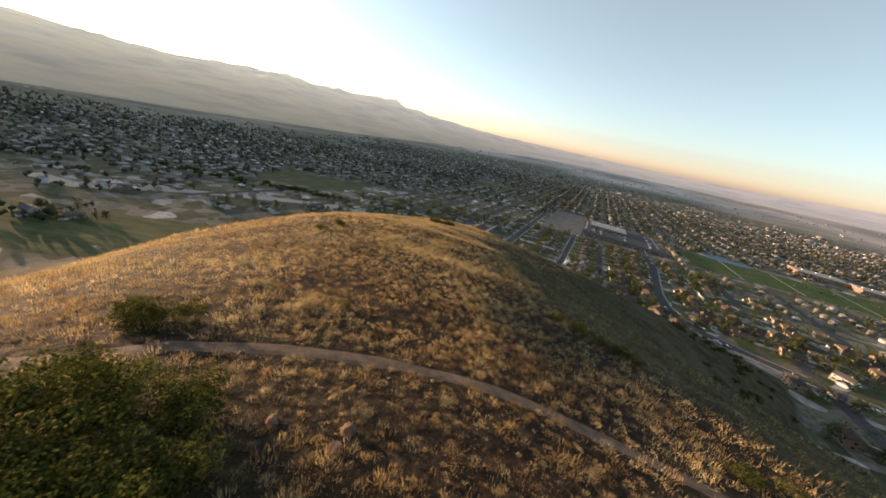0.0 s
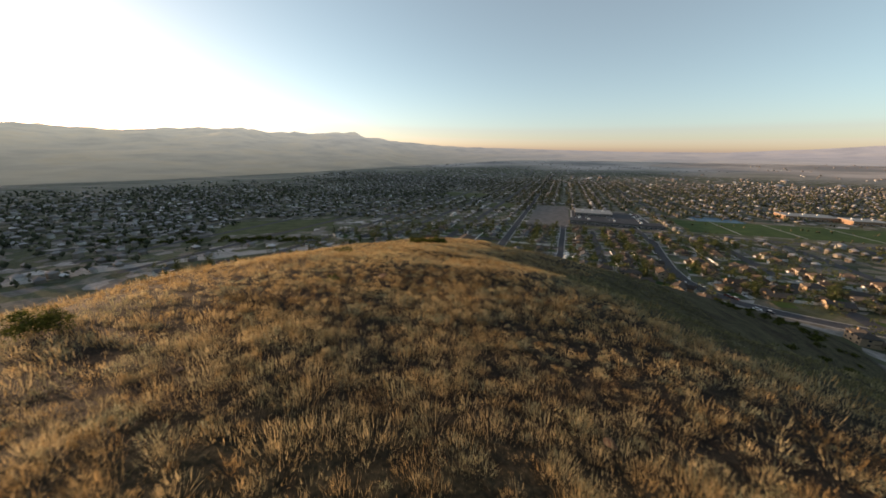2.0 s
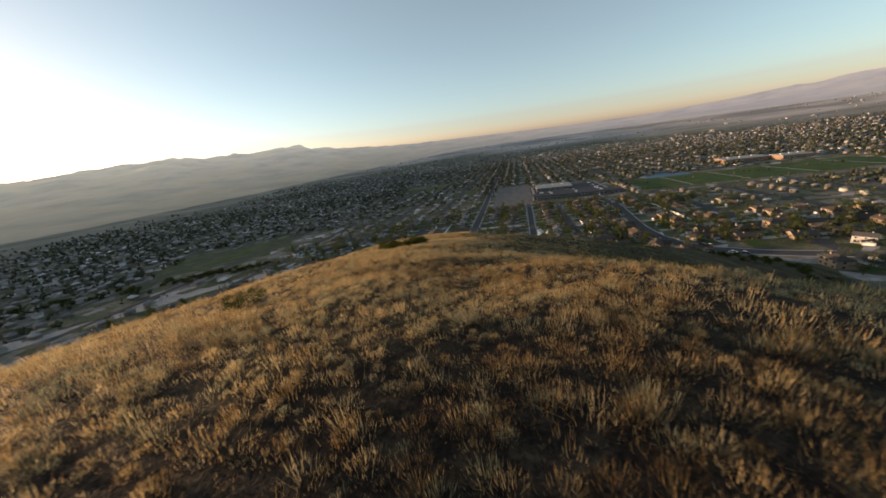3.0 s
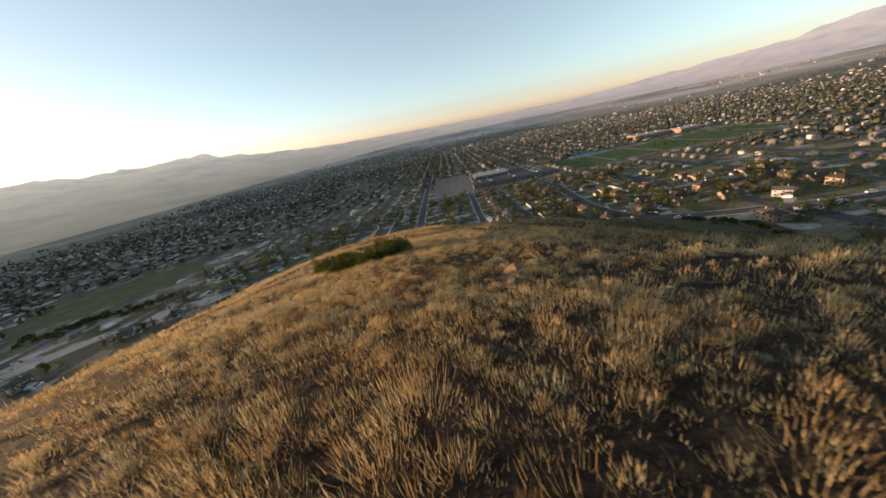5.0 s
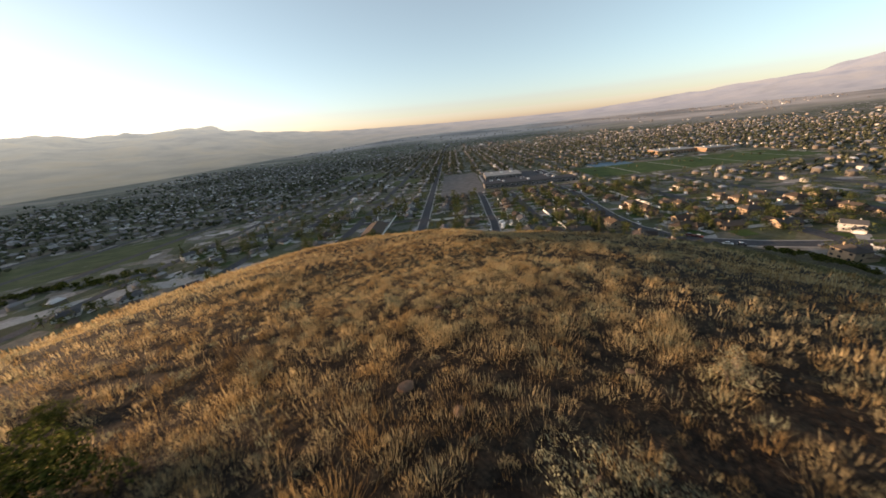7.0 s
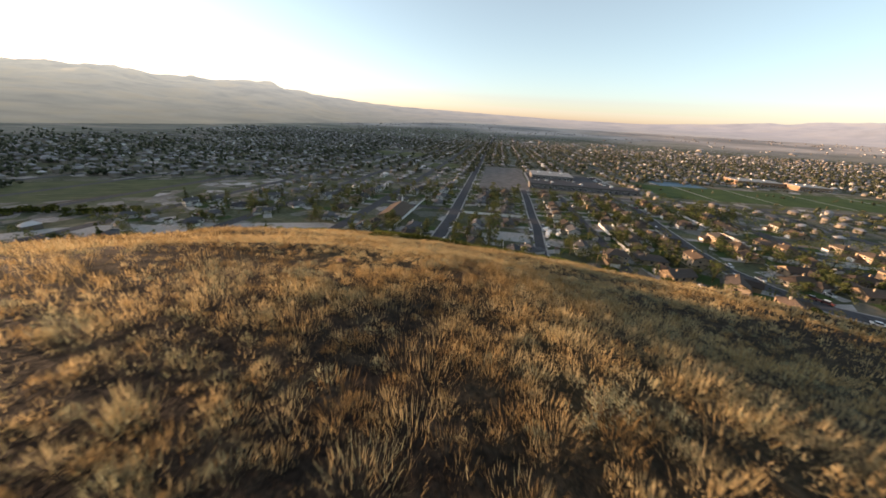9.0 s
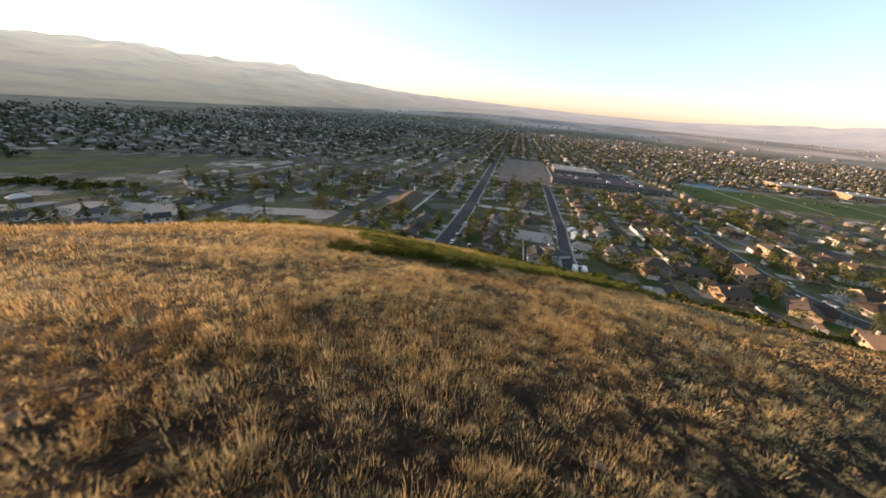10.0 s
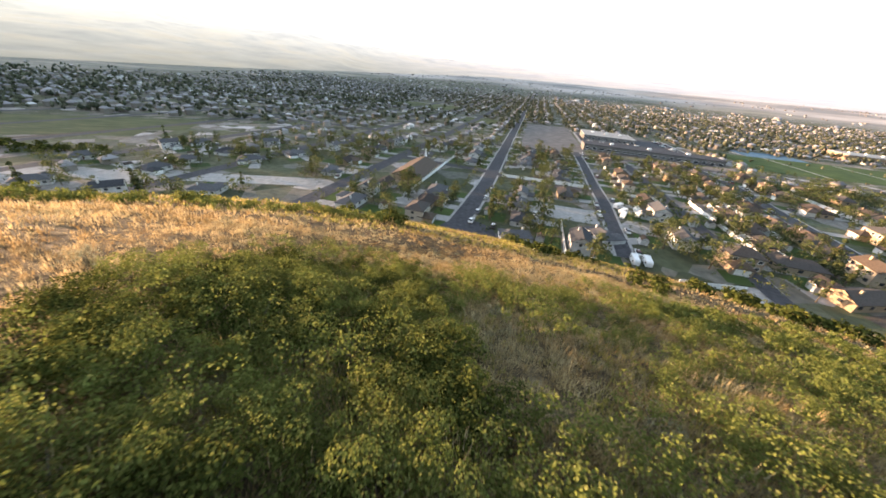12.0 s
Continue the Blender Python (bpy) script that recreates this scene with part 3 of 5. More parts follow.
MIDWAY = [(1.9, 96.8, 0.95), (3.2, 96.4, 1.0), (4.5, 96.0, 1.0), (5.8, 95.5, 1.1), (7.0, 95.2, 1.1), (8.1, 94.9, 1.0), (2.6, 95.5, 0.8), (4.0, 94.9, 0.8), (5.4, 94.4, 0.75), (6.8, 94.0, 0.6), (3.6, 97.6, 0.8), (2.6, 94.3, 0.8), (3.8, 93.7, 0.9), (5.0, 93.4, 0.95), (6.2, 93.3, 0.95), (7.2, 93.8, 0.95), (7.9, 94.4, 1.0), (7.6, 93.3, 0.9), (4.6, 92.6, 0.8), (5.6, 92.4, 0.85), (6.6, 92.5, 0.85)]
MIDWAY += [(4.7, 99.6, 0.75), (3.5, 100.5, 0.85), (2.3, 101.2, 0.85), (5.3, 98.8, 0.6), (3.0, 99.4, 0.8), (1.6, 100.2, 0.75), (4.6, 101.3, 0.7), (3.8, 102.0, 0.8)]


def sprouts(n, x0, x1, y0, y1, seed):
    """Knee-high leafy oak shoots between the larger brush."""
    q = np.random.RandomState(seed)
    vs, fs, start = [], [], 0
    x, y = q.uniform(x0, x1, n), q.uniform(y0, y1, n)
    grow = bumps(x, y, 3.2, 71) + 0.6 * bumps(x, y, 1.1, 72)
    for px, py, g in zip(x, y, grow):
        if g < 0.3 * q.uniform(-1, 1):
            continue
        r = q.uniform(0.13, 0.27) * (1 + 0.3 * g)
        lobes = [(q.normal(0, r * 0.5), q.normal(0, r * 0.5), r * q.uniform(0.7, 3.6), r * q.uniform(0.45, 0.8)) for _ in range(5)]
        v, f = lobe_leaves(q, 72, 0.066, lobes)
        vs.append(v + (px, py, height(px, py) - 0.03))
        fs.append(f + start)
        start += len(v)
    tagged(new("oak_sprouts", mesh_of("oak_sprouts", np.concatenate(vs), np.concatenate(fs), [LIT_OAK])), "knee-high yellow-green oak shoots in dry grass", "shrubs", kind="stuff")


sprouts(3400, 30, 60, 174.5, 193.5, 73)
place_at = BY_TRAIL + DOWN_RIGHT + LONE + MIDWAY
q = np.random.RandomState(5)
for x in np.arange(27.4, 40.6, 0.95):
    for k in np.arange(0.9, 3.9 - 0.4 * max(0.0, x - 33.0), 1.05):
        place_at.append((x + q.uniform(-0.35, 0.35), 170.9 - 0.11 * (x - 27) + k + q.uniform(-0.4, 0.4), q.uniform(0.66, 0.98)))
for x in np.arange(45.5, 60, 1.4):
    for y in (173.4, 174.9):
        place_at.append((x + q.uniform(-0.5, 0.5), y + 0.06 * (x - 45) + q.uniform(-0.5, 0.5), q.uniform(0.6, 0.95)))
DARK_BRUSH = len(place_at)
for x in np.arange(29.6, 37.3, 0.95):
    for y in np.arange(178.9, 190.5, 1.02):
        if y < 187.5 + 0.4 * (x - 30) and y > 180.4 - 0.9 * (x - 30.2):
            place_at.append((x + q.uniform(-0.4, 0.4), y + q.uniform(-0.45, 0.45), q.uniform(0.65, 0.95)))
THICKET = len(place_at)
for x in np.arange(37.4, 70, 1.6):
    for y in np.arange(175.5, 191, 1.65):
        if bumps(x, y, 4.5, 61) > -0.3:
            place_at.append((x + q.uniform(-0.7, 0.7), y + q.uniform(-0.7, 0.7), q.uniform(0.55, 0.95)))
for x in np.arange(5, 37, 0.8):
    place_at.append((x, 203 + 0.45 * (x - 6) + q.uniform(-4, 4), q.uniform(0.7, 1.2)))
NEAR_BRUSH = len(place_at)
while len(place_at) < NEAR_BRUSH + 200:
    # thickets along the foot of the spur and low on its flanks
    x, y = q.uniform(-95, 190), q.uniform(-10, 275)
    over = float(spur(x, y) - valley(x, y))
    thick = float(bumps(x, y, 16, 31))
    if 0.6 < over < (30 if x > 30 else 7) and thick > (0.05 if x > 40 else -0.2) and not (170 < y < 192 and 20 < x < 70):
        place_at.append((x, y, q.uniform(0.9, 1.7)))
for _ in range(75):
    # tall brush along the edge of the meadow
    place_at.append((q.uniform(-330, -105), q.uniform(374, 398), q.uniform(1.8, 3.4)))
END_BRUSH = len(place_at)


def far_thickets(kinds, spots, leaf, label):
    """Brush too far off to pick apart, joined."""
    vs, fs, start = [], [], 0
    for k, (x, y, s) in enumerate(spots):
        me = next(c for c in kinds[k % len(kinds)].children if c.name.startswith("crown")).data
        v = np.zeros(len(me.vertices) * 3, np.float32)
        me.vertices.foreach_get("co", v)
        f = np.zeros(len(me.loops), np.int32)
        me.loops.foreach_get("vertex_index", f)
        v, a = v.reshape(-1, 3) * s, k * 1.7
        turned = np.column_stack([v[:, 0] * np.cos(a) - v[:, 1] * np.sin(a) + x, v[:, 0] * np.sin(a) + v[:, 1] * np.cos(a) + y, v[:, 2] + height(x, y) - 0.06])
        vs.append(turned)
        fs.append(f.reshape(-1, 3) + start)
        start += len(v)
    tagged(new("brush_thicket", mesh_of("brush_thicket", np.concatenate(vs), np.concatenate(fs), [leaf])), label, "shrubs", kind="stuff")


for k, (x, y, s) in enumerate(place_at[:NEAR_BRUSH]):
    midway = 88 < y < 103 and x < 10
    if k >= THICKET and (x > 51 or y > 195):
        place_at.append((x, y, s))
    else:
        plant(BRUSH if k < DARK_BRUSH else (BRUSH if k % 5 < 2 else LIT_BRUSH) if k < THICKET else SPARSE, x, y, s * (1.12 if midway else 1.0), k, tall=1.22 if midway else 0.85 if k < DARK_BRUSH and y > 150 else 1.0)
far_thickets(FAR_BRUSH, place_at[NEAR_BRUSH:END_BRUSH], OAK, "dark green brush thickets low on the slopes")
far_thickets(EDGE_BRUSH, place_at[END_BRUSH:], LIT_OAK, "yellow-green brush along the edge of the last slope")
clear_away(BRUSH + LIT_BRUSH + SPARSE + FAR_BRUSH + EDGE_BRUSH)
n = 0
TALL_SAGE = [(2.5, 77.0), (10.6, 78.5), (10.6, 76.7), (1.5, 77.3), (5.0, 77.5), (3.8, 75.6), (8.5, 80.2), (6.9, 41.5), (3.5, 39.1), (-1.5, 39.4), (1.7, 39.0), (7.1, 39.7), (5.4, 42.9), (27.6, 142.6), (30.7, 142.8), (34.2, 143.1), (29.8, 144.3), (14.6, 98.0), (10.7, 97.8), (19.9, 98.0), (7.0, 103.6), (11.5, 97.5)]
for x, y in TALL_SAGE:
    plant(SAGES, x, y, q.uniform(0.9, 1.25), n, 0.03)
    n += 1
while n < 130:
    y = q.uniform(2, 200)
    x = float(np.interp(y, FLIGHT_Y, FLIGHT_X)) + q.normal() * 9 + 2.5
    if off_trail(x, y) > 0.8 and (spur(x, y) - valley(x, y)) > 2:
        plant(SAGES, x, y, q.uniform(0.6, 1.35), n, 0.03)
        n += 1
clear_away(SAGES)


def make_rock(seed, label):
    q = np.random.RandomState(seed)
    bm = bmesh.new()
    bmesh.ops.create_icosphere(bm, subdivisions=2, radius=0.5)
    cuts = [(Vector(q.normal(size=3)).normalized(), q.uniform(0.24, 0.4)) for _ in range(9)]
    for v in bm.verts:
        for nrm, d in cuts:
            over = v.co.dot(nrm) - d
            if over > 0:
                v.co -= nrm * over
        v.co += Vector(q.normal(size=3)) * 0.012
        v.co.z *= 0.7
    return tagged(part("rock", bm, STONE), label, "rock", "rocks in the grass")


ROCKS = [make_rock(70 + i, "weathered reddish sandstone rock half buried in grass") for i in range(4)]
ROCK_AT = [(-0.9, 5.3, 0.55), (-1.1, 4.7, 0.45), (-2.6, 5.2, 0.4), (-6.7, 9.0, 0.4), (7.4, 77.6, 1.0), (6.4, 76.7, 0.7), (6.1, 75.7, 0.85), (0.9, 78.5, 0.5), (0.6, 79.3, 0.4), (9.8, 100.9, 0.4), (10.3, 99.7, 0.3), (23.3, 143.6, 0.6), (10.4, 89.3, 0.35), (-0.9, 45.4, 0.7), (24.9, 151.9, 0.3)]
for _ in range(45):
    y = q.uniform(0, 200)
    ROCK_AT.append((float(np.interp(y, FLIGHT_Y, FLIGHT_X)) + q.normal() * 6, y, q.uniform(0.12, 0.35)))
for k, (x, y, s) in enumerate(ROCK_AT):
    ob = copy_thing(ROCKS[k % 4], pose(x, y, height(x, y) + 0.06 * s, 0, 0, k * 61))
    ob.scale = (s, s * 0.8, s * 0.9)
clear_away(ROCKS)

# trodden path, a shallow bare strip across the spur
DIRT = material("bare_earth", 0.95)
surface(DIRT, ramp(DIRT, grain(DIRT, 2.2, 6.0, 0.6), (0.3, (0.06, 0.048, 0.038)), (0.7, (0.13, 0.105, 0.085))), grain(DIRT, 12.0, 5.0), 0.8, 0.05)


def ribbon(points, width, lift, step=3.0, across=2):
    """A strip that lies on the land along a line of points: corners and quads."""
    pts = [Vector(p) for p in points]
    line = []
    for a, b in zip(pts, pts[1:]):
        n = max(1, int((b - a).length / step))
        line += [a.lerp(b, i / n) for i in range(n)]
    line.append(pts[-1])
    v = []
    for i, p in enumerate(line):
        d = (line[min(i + 1, len(line) - 1)] - line[max(i - 1, 0)]).normalized()
        side = Vector((d.y, -d.x))
        for k in range(across + 1):
            c = p + side * width * (k / across - 0.5)
            v.append((c.x, c.y))
    v = np.array(v)
    z = land(v[:, 0], v[:, 1]) + lift
    m = across + 1
    i = np.arange((len(line) - 1) * across)
    a = i // across * m + i % across
    return np.column_stack([v, z]), np.stack([a, a + m, a + m + 1, a + 1], -1)


def on_grid(x, y, step=2.5, first=-150):
    """Height of the ground's own facets near the crest."""
    ix, iy = np.floor((x - first) / step) * step + first, np.floor((y - first) / step) * step + first
    fx, fy = (x - ix) / step, (y - iy) / step
    low = land(ix, iy) * (1 - fx) + land(ix + step, iy) * fx
    return low * (1 - fy) + (land(ix, iy + step) * (1 - fx) + land(ix + step, iy + step) * fx) * fy


v, f = ribbon(list(zip(TRAIL_X, TRAIL_Y)), 0.8, 0.0, 0.35, 4)
v[:, 2] = on_grid(v[:, 0], v[:, 1]) + np.array((-0.02, 0.03, 0.02, 0.03, -0.02))[np.arange(len(v)) % 5]
tagged(new("footpath", mesh_of("footpath", v, f, [DIRT], smooth=True)), "narrow bare-earth footpath across the grassy spur", "path", kind="structure")

# ---- the town ----
ASPHALT = material("asphalt", 0.85)
surface(ASPHALT, ramp(ASPHALT, grain(ASPHALT, 0.6, 6.0), (0.3, (0.045, 0.046, 0.05)), (0.7, (0.085, 0.085, 0.09))))
CONCRETE = material("concrete", 0.8)
surface(CONCRETE, ramp(CONCRETE, grain(CONCRETE, 0.5, 5.0), (0.3, (0.24, 0.235, 0.22)), (0.7, (0.38, 0.365, 0.34))))
GRAVEL = material("gravel_lot", 0.95)
surface(GRAVEL, ramp(GRAVEL, grain(GRAVEL, 0.12, 6.0), (0.3, (0.10, 0.095, 0.09)), (0.7, (0.19, 0.175, 0.165))))
TURF = material("mown_turf", 0.9)
surface(TURF, ramp(TURF, grain(TURF, 0.08, 6.0), (0.3, (0.03, 0.058, 0.018)), (0.7, (0.065, 0.10, 0.033))))
MEADOW = material("dry_meadow", 0.95)
surface(MEADOW, ramp(MEADOW, grain(MEADOW, 0.05, 6.0, 0.62, (1, 3.5, 1)), (0.3, (0.036, 0.052, 0.024)), (0.5, (0.075, 0.09, 0.04)), (0.75, (0.145, 0.145, 0.07))))
COURT = material("blue_court", 0.8)
surface(COURT, ramp(COURT, grain(COURT, 0.2, 3.0), (0.3, (0.06, 0.13, 0.19)), (0.7, (0.10, 0.19, 0.25))))
STUCCO = material("stucco", 0.9)
surface(STUCCO, blend(STUCCO, 1.0, ramp(STUCCO, by_object(STUCCO), (0.0, (0.30, 0.215, 0.14)), (0.3, (0.36, 0.27, 0.185)), (0.6, (0.28, 0.20, 0.135)), (0.85, (0.42, 0.35, 0.27)), (1.0, (0.60, 0.56, 0.50))), ramp(STUCCO, grain(STUCCO, 0.7, 5.0), (0.3, (0.82, 0.82, 0.82)), (0.7, (1.05, 1.05, 1.05))), "MULTIPLY"))
SHINGLE = material("shingle", 0.9)
surface(SHINGLE, blend(SHINGLE, 1.0, ramp(SHINGLE, by_object(SHINGLE), (0.0, (0.055, 0.045, 0.04)), (0.4, (0.095, 0.07, 0.052)), (0.7, (0.065, 0.063, 0.062)), (1.0, (0.14, 0.10, 0.075))), ramp(SHINGLE, grain(SHINGLE, 1.6, 5.0, 0.6, (1, 1, 5)), (0.3, (0.7, 0.7, 0.7)), (0.7, (1.2, 1.2, 1.2))), "MULTIPLY"))
TRIM = material("white_trim", 0.6)
surface(TRIM, ramp(TRIM, grain(TRIM, 1.5, 3.0), (0.3, (0.66, 0.65, 0.62)), (0.7, (0.80, 0.79, 0.76))))
PANE = material("window_glass", 0.06)
surface(PANE, ramp(PANE, grain(PANE, 0.8, 2.0), (0.3, (0.02, 0.025, 0.03)), (0.7, (0.05, 0.055, 0.06))))
PANE.node_tree.nodes["Principled BSDF"].inputs["Specular IOR Level"].default_value = 0.5
DOOR = material("painted_door", 0.5)
surface(DOOR, ramp(DOOR, by_object(DOOR), (0.0, (0.18, 0.07, 0.04)), (0.5, (0.10, 0.10, 0.11)), (1.0, (0.25, 0.17, 0.10))))
PAINT = material("vehicle_paint", 0.35)
surface(PAINT, ramp(PAINT, by_object(PAINT), (0.0, (0.70, 0.70, 0.68)), (0.5, (0.76, 0.76, 0.74)), (0.62, (0.30, 0.31, 0.33)), (0.8, (0.06, 0.06, 0.07)), (1.0, (0.20, 0.05, 0.04))))
WHITE_PAINT = material("white_vehicle_paint", 0.35)
surface(WHITE_PAINT, ramp(WHITE_PAINT, grain(WHITE_PAINT, 1.2, 3.0), (0.3, (0.68, 0.68, 0.66)), (0.7, (0.80, 0.80, 0.78))))
SLATE = material("grey_shingle", 0.9)
surface(SLATE, blend(SLATE, 1.0, ramp(SLATE, by_object(SLATE), (0.0, (0.05, 0.052, 0.056)), (1.0, (0.115, 0.115, 0.118))), ramp(SLATE, grain(SLATE, 1.6, 5.0, 0.6, (1, 1, 5)), (0.3, (0.7, 0.7, 0.7)), (0.7, (1.2, 1.2, 1.2))), "MULTIPLY"))
PALE_WALL = material("pale_siding", 0.85)
surface(PALE_WALL, ramp(PALE_WALL, grain(PALE_WALL, 0.8, 4.0), (0.3, (0.42, 0.41, 0.39)), (0.7, (0.58, 0.57, 0.54))))
RUBBER = material("tyre_rubber", 0.8)
surface(RUBBER, ramp(RUBBER, grain(RUBBER, 6.0), (0.3, (0.015, 0.015, 0.015)), (0.7, (0.04, 0.04, 0.04))))

# the street grid runs along this bearing; s: metres along it, c: metres to its right
BEAR = radians(27.0)


def grid(s, c):
    return s * math.sin(BEAR) + c * math.cos(BEAR), s * math.cos(BEAR) - c * math.sin(BEAR)


def off_hill(x, y, by=0.4):
    return spur(x, y) < valley(x, y) - by


def road(name, points, width, mat, label, lift=0.08, kind="structure", category="road"):
    v, f = ribbon(points, width, lift, 6.0, 2)
    return tagged(new(name, mesh_of(name, v, f, [mat], smooth=True)), label, category, kind=kind)


def lot(name, s0, s1, c0, c1, mat, label, lift=0.07, category="ground"):
    a, b = grid(s0, (c0 + c1) / 2), grid(s1, (c0 + c1) / 2)
    v, f = ribbon([a, b], c1 - c0, lift, 12.0, max(2, int((c1 - c0) / 12)))
    return tagged(new(name, mesh_of(name, v, f, [mat], smooth=True)), label, category, kind="structure")


MAIN = [(64, 277), (76, 298), (96, 335), (189, 522), (316, 775), (470, 1085), (788, 1700)]
SECOND = [(117, 252), (131, 277), (147, 304), (161, 332), (193, 392), (216, 438)]
FOURTH = [(316, 440), (292, 388), (269, 336), (241, 292), (215, 250), (202, 222), (199, 203), (203, 184), (217, 164), (240, 140), (258, 122), (330, 66), (430, 0)]
for pts, w, label in ((MAIN, 7.4, "wide straight asphalt street running from the hill into town"), (SECOND, 5.4, "residential asphalt street ending below the hill"), (FOURTH, 8.2, "asphalt street curving along the foot of the hill")):
    road("pavement", pts, w + 2.2, CONCRETE, "pale concrete sidewalk and kerb beside the street", 0.07, category="pavement")
    road("road", pts, w, ASPHALT, label, 0.13)
x, y = MAIN[0]
a = np.linspace(0, 2 * np.pi, 33)[:-1]
disc = np.column_stack([x + 4 + 10.5 * np.cos(a), y - 3 + 10.5 * np.sin(a)])
bm = bmesh.new()
bm.faces.new([bm.verts.new((px, py, height(px, py) + 0.15)) for px, py in disc])
tagged(part("road", bm, ASPHALT), "round asphalt turning circle below the hill", "road", kind="structure")
road("road", [(-330, 268), (-283, 258), (-225, 300), (-160, 326), (-125, 342), (-95, 345), (-70, 335), (-40, 338), (10, 332)], 13, CONCRETE, "pale concrete street past new houses below the hill")
road("road", [grid(377, -131), grid(371, -76), grid(368, -66), grid(358, -42), grid(357, -10)], 7, ASPHALT, "short asphalt cross street between the houses", 0.11)
road("road", [grid(262, 28), grid(455, 28)], 6, ASPHALT, "narrow asphalt lane between back yards", 0.11)
ALONG = [c for c in range(-1106, -100, 65)] + [150, 215, 280, 345, 410, 475, 540, 605, 670, 735, 800, 865, 930, 995, 1060]
for c in ALONG:
    s = np.arange(150, 1500, 10.0)
    pts = [grid(v, c) for v in s]
    ok = [p for p in pts if off_hill(p[0], p[1], 3.0) and not (-235 < p[0] < -50 and 370 < p[1] < 530) and not (p[0] < -120 and p[1] < 250)]
    if len(ok) > 3 and not 130 < c < 440:
        road("road", [ok[0], ok[-1]], 8, ASPHALT, "straight residential asphalt street", 0.10)
    elif len(ok) > 3:
        road("road", [ok[0], grid(485, c)], 8, ASPHALT, "straight residential asphalt street", 0.10)
        road("road", [grid(730, c), ok[-1]], 8, ASPHALT, "straight residential asphalt street", 0.10)
for s in (476, 742, 905, 1070, 1240, 1420):
    road("road", [grid(s, -900), grid(s, 950)], 9, ASPHALT, "long asphalt cross street through the town", 0.09)

lot("gravel_lot", 484, 700, -56, 2, GRAVEL, "bare grey gravel lot beside the wide street")
lot("parking_lot", 500, 650, 6, 112, ASPHALT, "broad asphalt parking lot with pale edges")
lot("playing_field", 506, 606, 148, 430, TURF, "mown green playing fields in the town", 0.08)
lot("sports_court", 605, 650, 185, 245, COURT, "blue-green surfaced sports courts", 0.16)
lot("meadow", 780, 880, -330, -185, MEADOW, "dry yellow meadow among the houses")
lot("meadow", 640, 700, -150, -100, MEADOW, "dry yellow-green vacant lot")
lot("concrete_yard", 304, 322, -40, -14, CONCRETE, "pale concrete yard between houses", 0.09)
lot("concrete_yard", 286, 302, 30, 52, CONCRETE, "pale concrete drive between houses", 0.09)
for pts, w in (([(-240, 470), (-105, 490)], 62), ([(-230, 424), (-120, 444)], 26), ([(-330, 160), (-120, 190)], 70)):
    v, f = ribbon(pts, w, 0.08, 12, 8)
    tagged(new("meadow", mesh_of("meadow", v, f, [MEADOW], smooth=True)), "dry yellow-green meadow below the hill", "field", kind="structure")
road("road", [(-190, 378), (-177, 396), (-140, 448), (-94, 515)], 4.5, DIRT, "pale dirt track across the meadow", 0.10)
for c0, s0 in ((6, 502), (112, 502)):
    lot("pavement", s0, 650, c0 - 1.5, c0 + 1.5, CONCRETE, "pale concrete strip at the edge of the lot", 0.18, "pavement")
for c in (200, 262, 330, 395):
    lot("pavement", 508, 604, c - 1, c + 1, CONCRETE, "pale concrete walk across the fields", 0.14, "pavement")


def roof_shape(bm, x0, y0, x1, y1, z, rise, hip, eave=0.5, thick=0.18):
    """A gable (hip 0) or hipped roof over a rectangle, with eaves and thickness; the ridge runs along x."""
    x0, y0, x1, y1 = x0 - eave, y0 - eave, x1 + eave, y1 + eave
    ym, inset = (y0 + y1) / 2, hip * (y1 - y0) / 2
    for dz, flip in ((0, False), (-thick, True)):
        c = [bm.verts.new(p) for p in ((x0, y0, z + dz), (x1, y0, z + dz), (x1, y1, z + dz), (x0, y1, z + dz), (x0 + inset, ym, z + rise + dz), (x1 - inset, ym, z + rise + dz))]
        for f in ((0, 1, 5, 4), (1, 2, 5), (2, 3, 4, 5), (3, 0, 4)):
            if not hip and len(f) == 3:
                continue
            bm.faces.new([c[i] for i in (reversed(f) if flip else f)])
        if dz == 0:
            top = c
        else:
            for k in range(4):
                bm.faces.new((top[k], c[k], c[(k + 1) % 4], top[(k + 1) % 4]))


def wall_shape(bm, x0, y0, x1, y1, z, rise, hip):
    box(bm, x0, y0, -0.8, x1, y1, z)
    if not hip:
        ym = (y0 + y1) / 2
        for x in (x0, x1):
            t = [bm.verts.new(p) for p in ((x, y0, z), (x, y1, z), (x, ym, z + rise * 0.93))]
            bm.faces.new(t if x == x1 else t[::-1])


def opening(root, name, mat, x, y, z, w, h, face, framed=True):
    """A window or door on a wall that looks along face degrees, standing a little proud."""
    bm = bmesh.new()
    box(bm, -w / 2, -0.05, 0, w / 2, 0.03, h)
    ob = part(name, bm, mat, root, m=pose(x, y, z, 0, 0, face))
    if framed:
        bm = bmesh.new()
        for b in ((-w / 2 - 0.12, -0.08, -0.12, -w / 2, 0.04, h + 0.12), (w / 2, -0.08, -0.12, w / 2 + 0.12, 0.04, h + 0.12), (-w / 2, -0.08, -0.12, w / 2, 0.04, 0), (-w / 2, -0.08, h, w / 2, 0.04, h + 0.12)):
            box(bm, *b)
        part("frame", bm, TRIM, ob)
    return ob


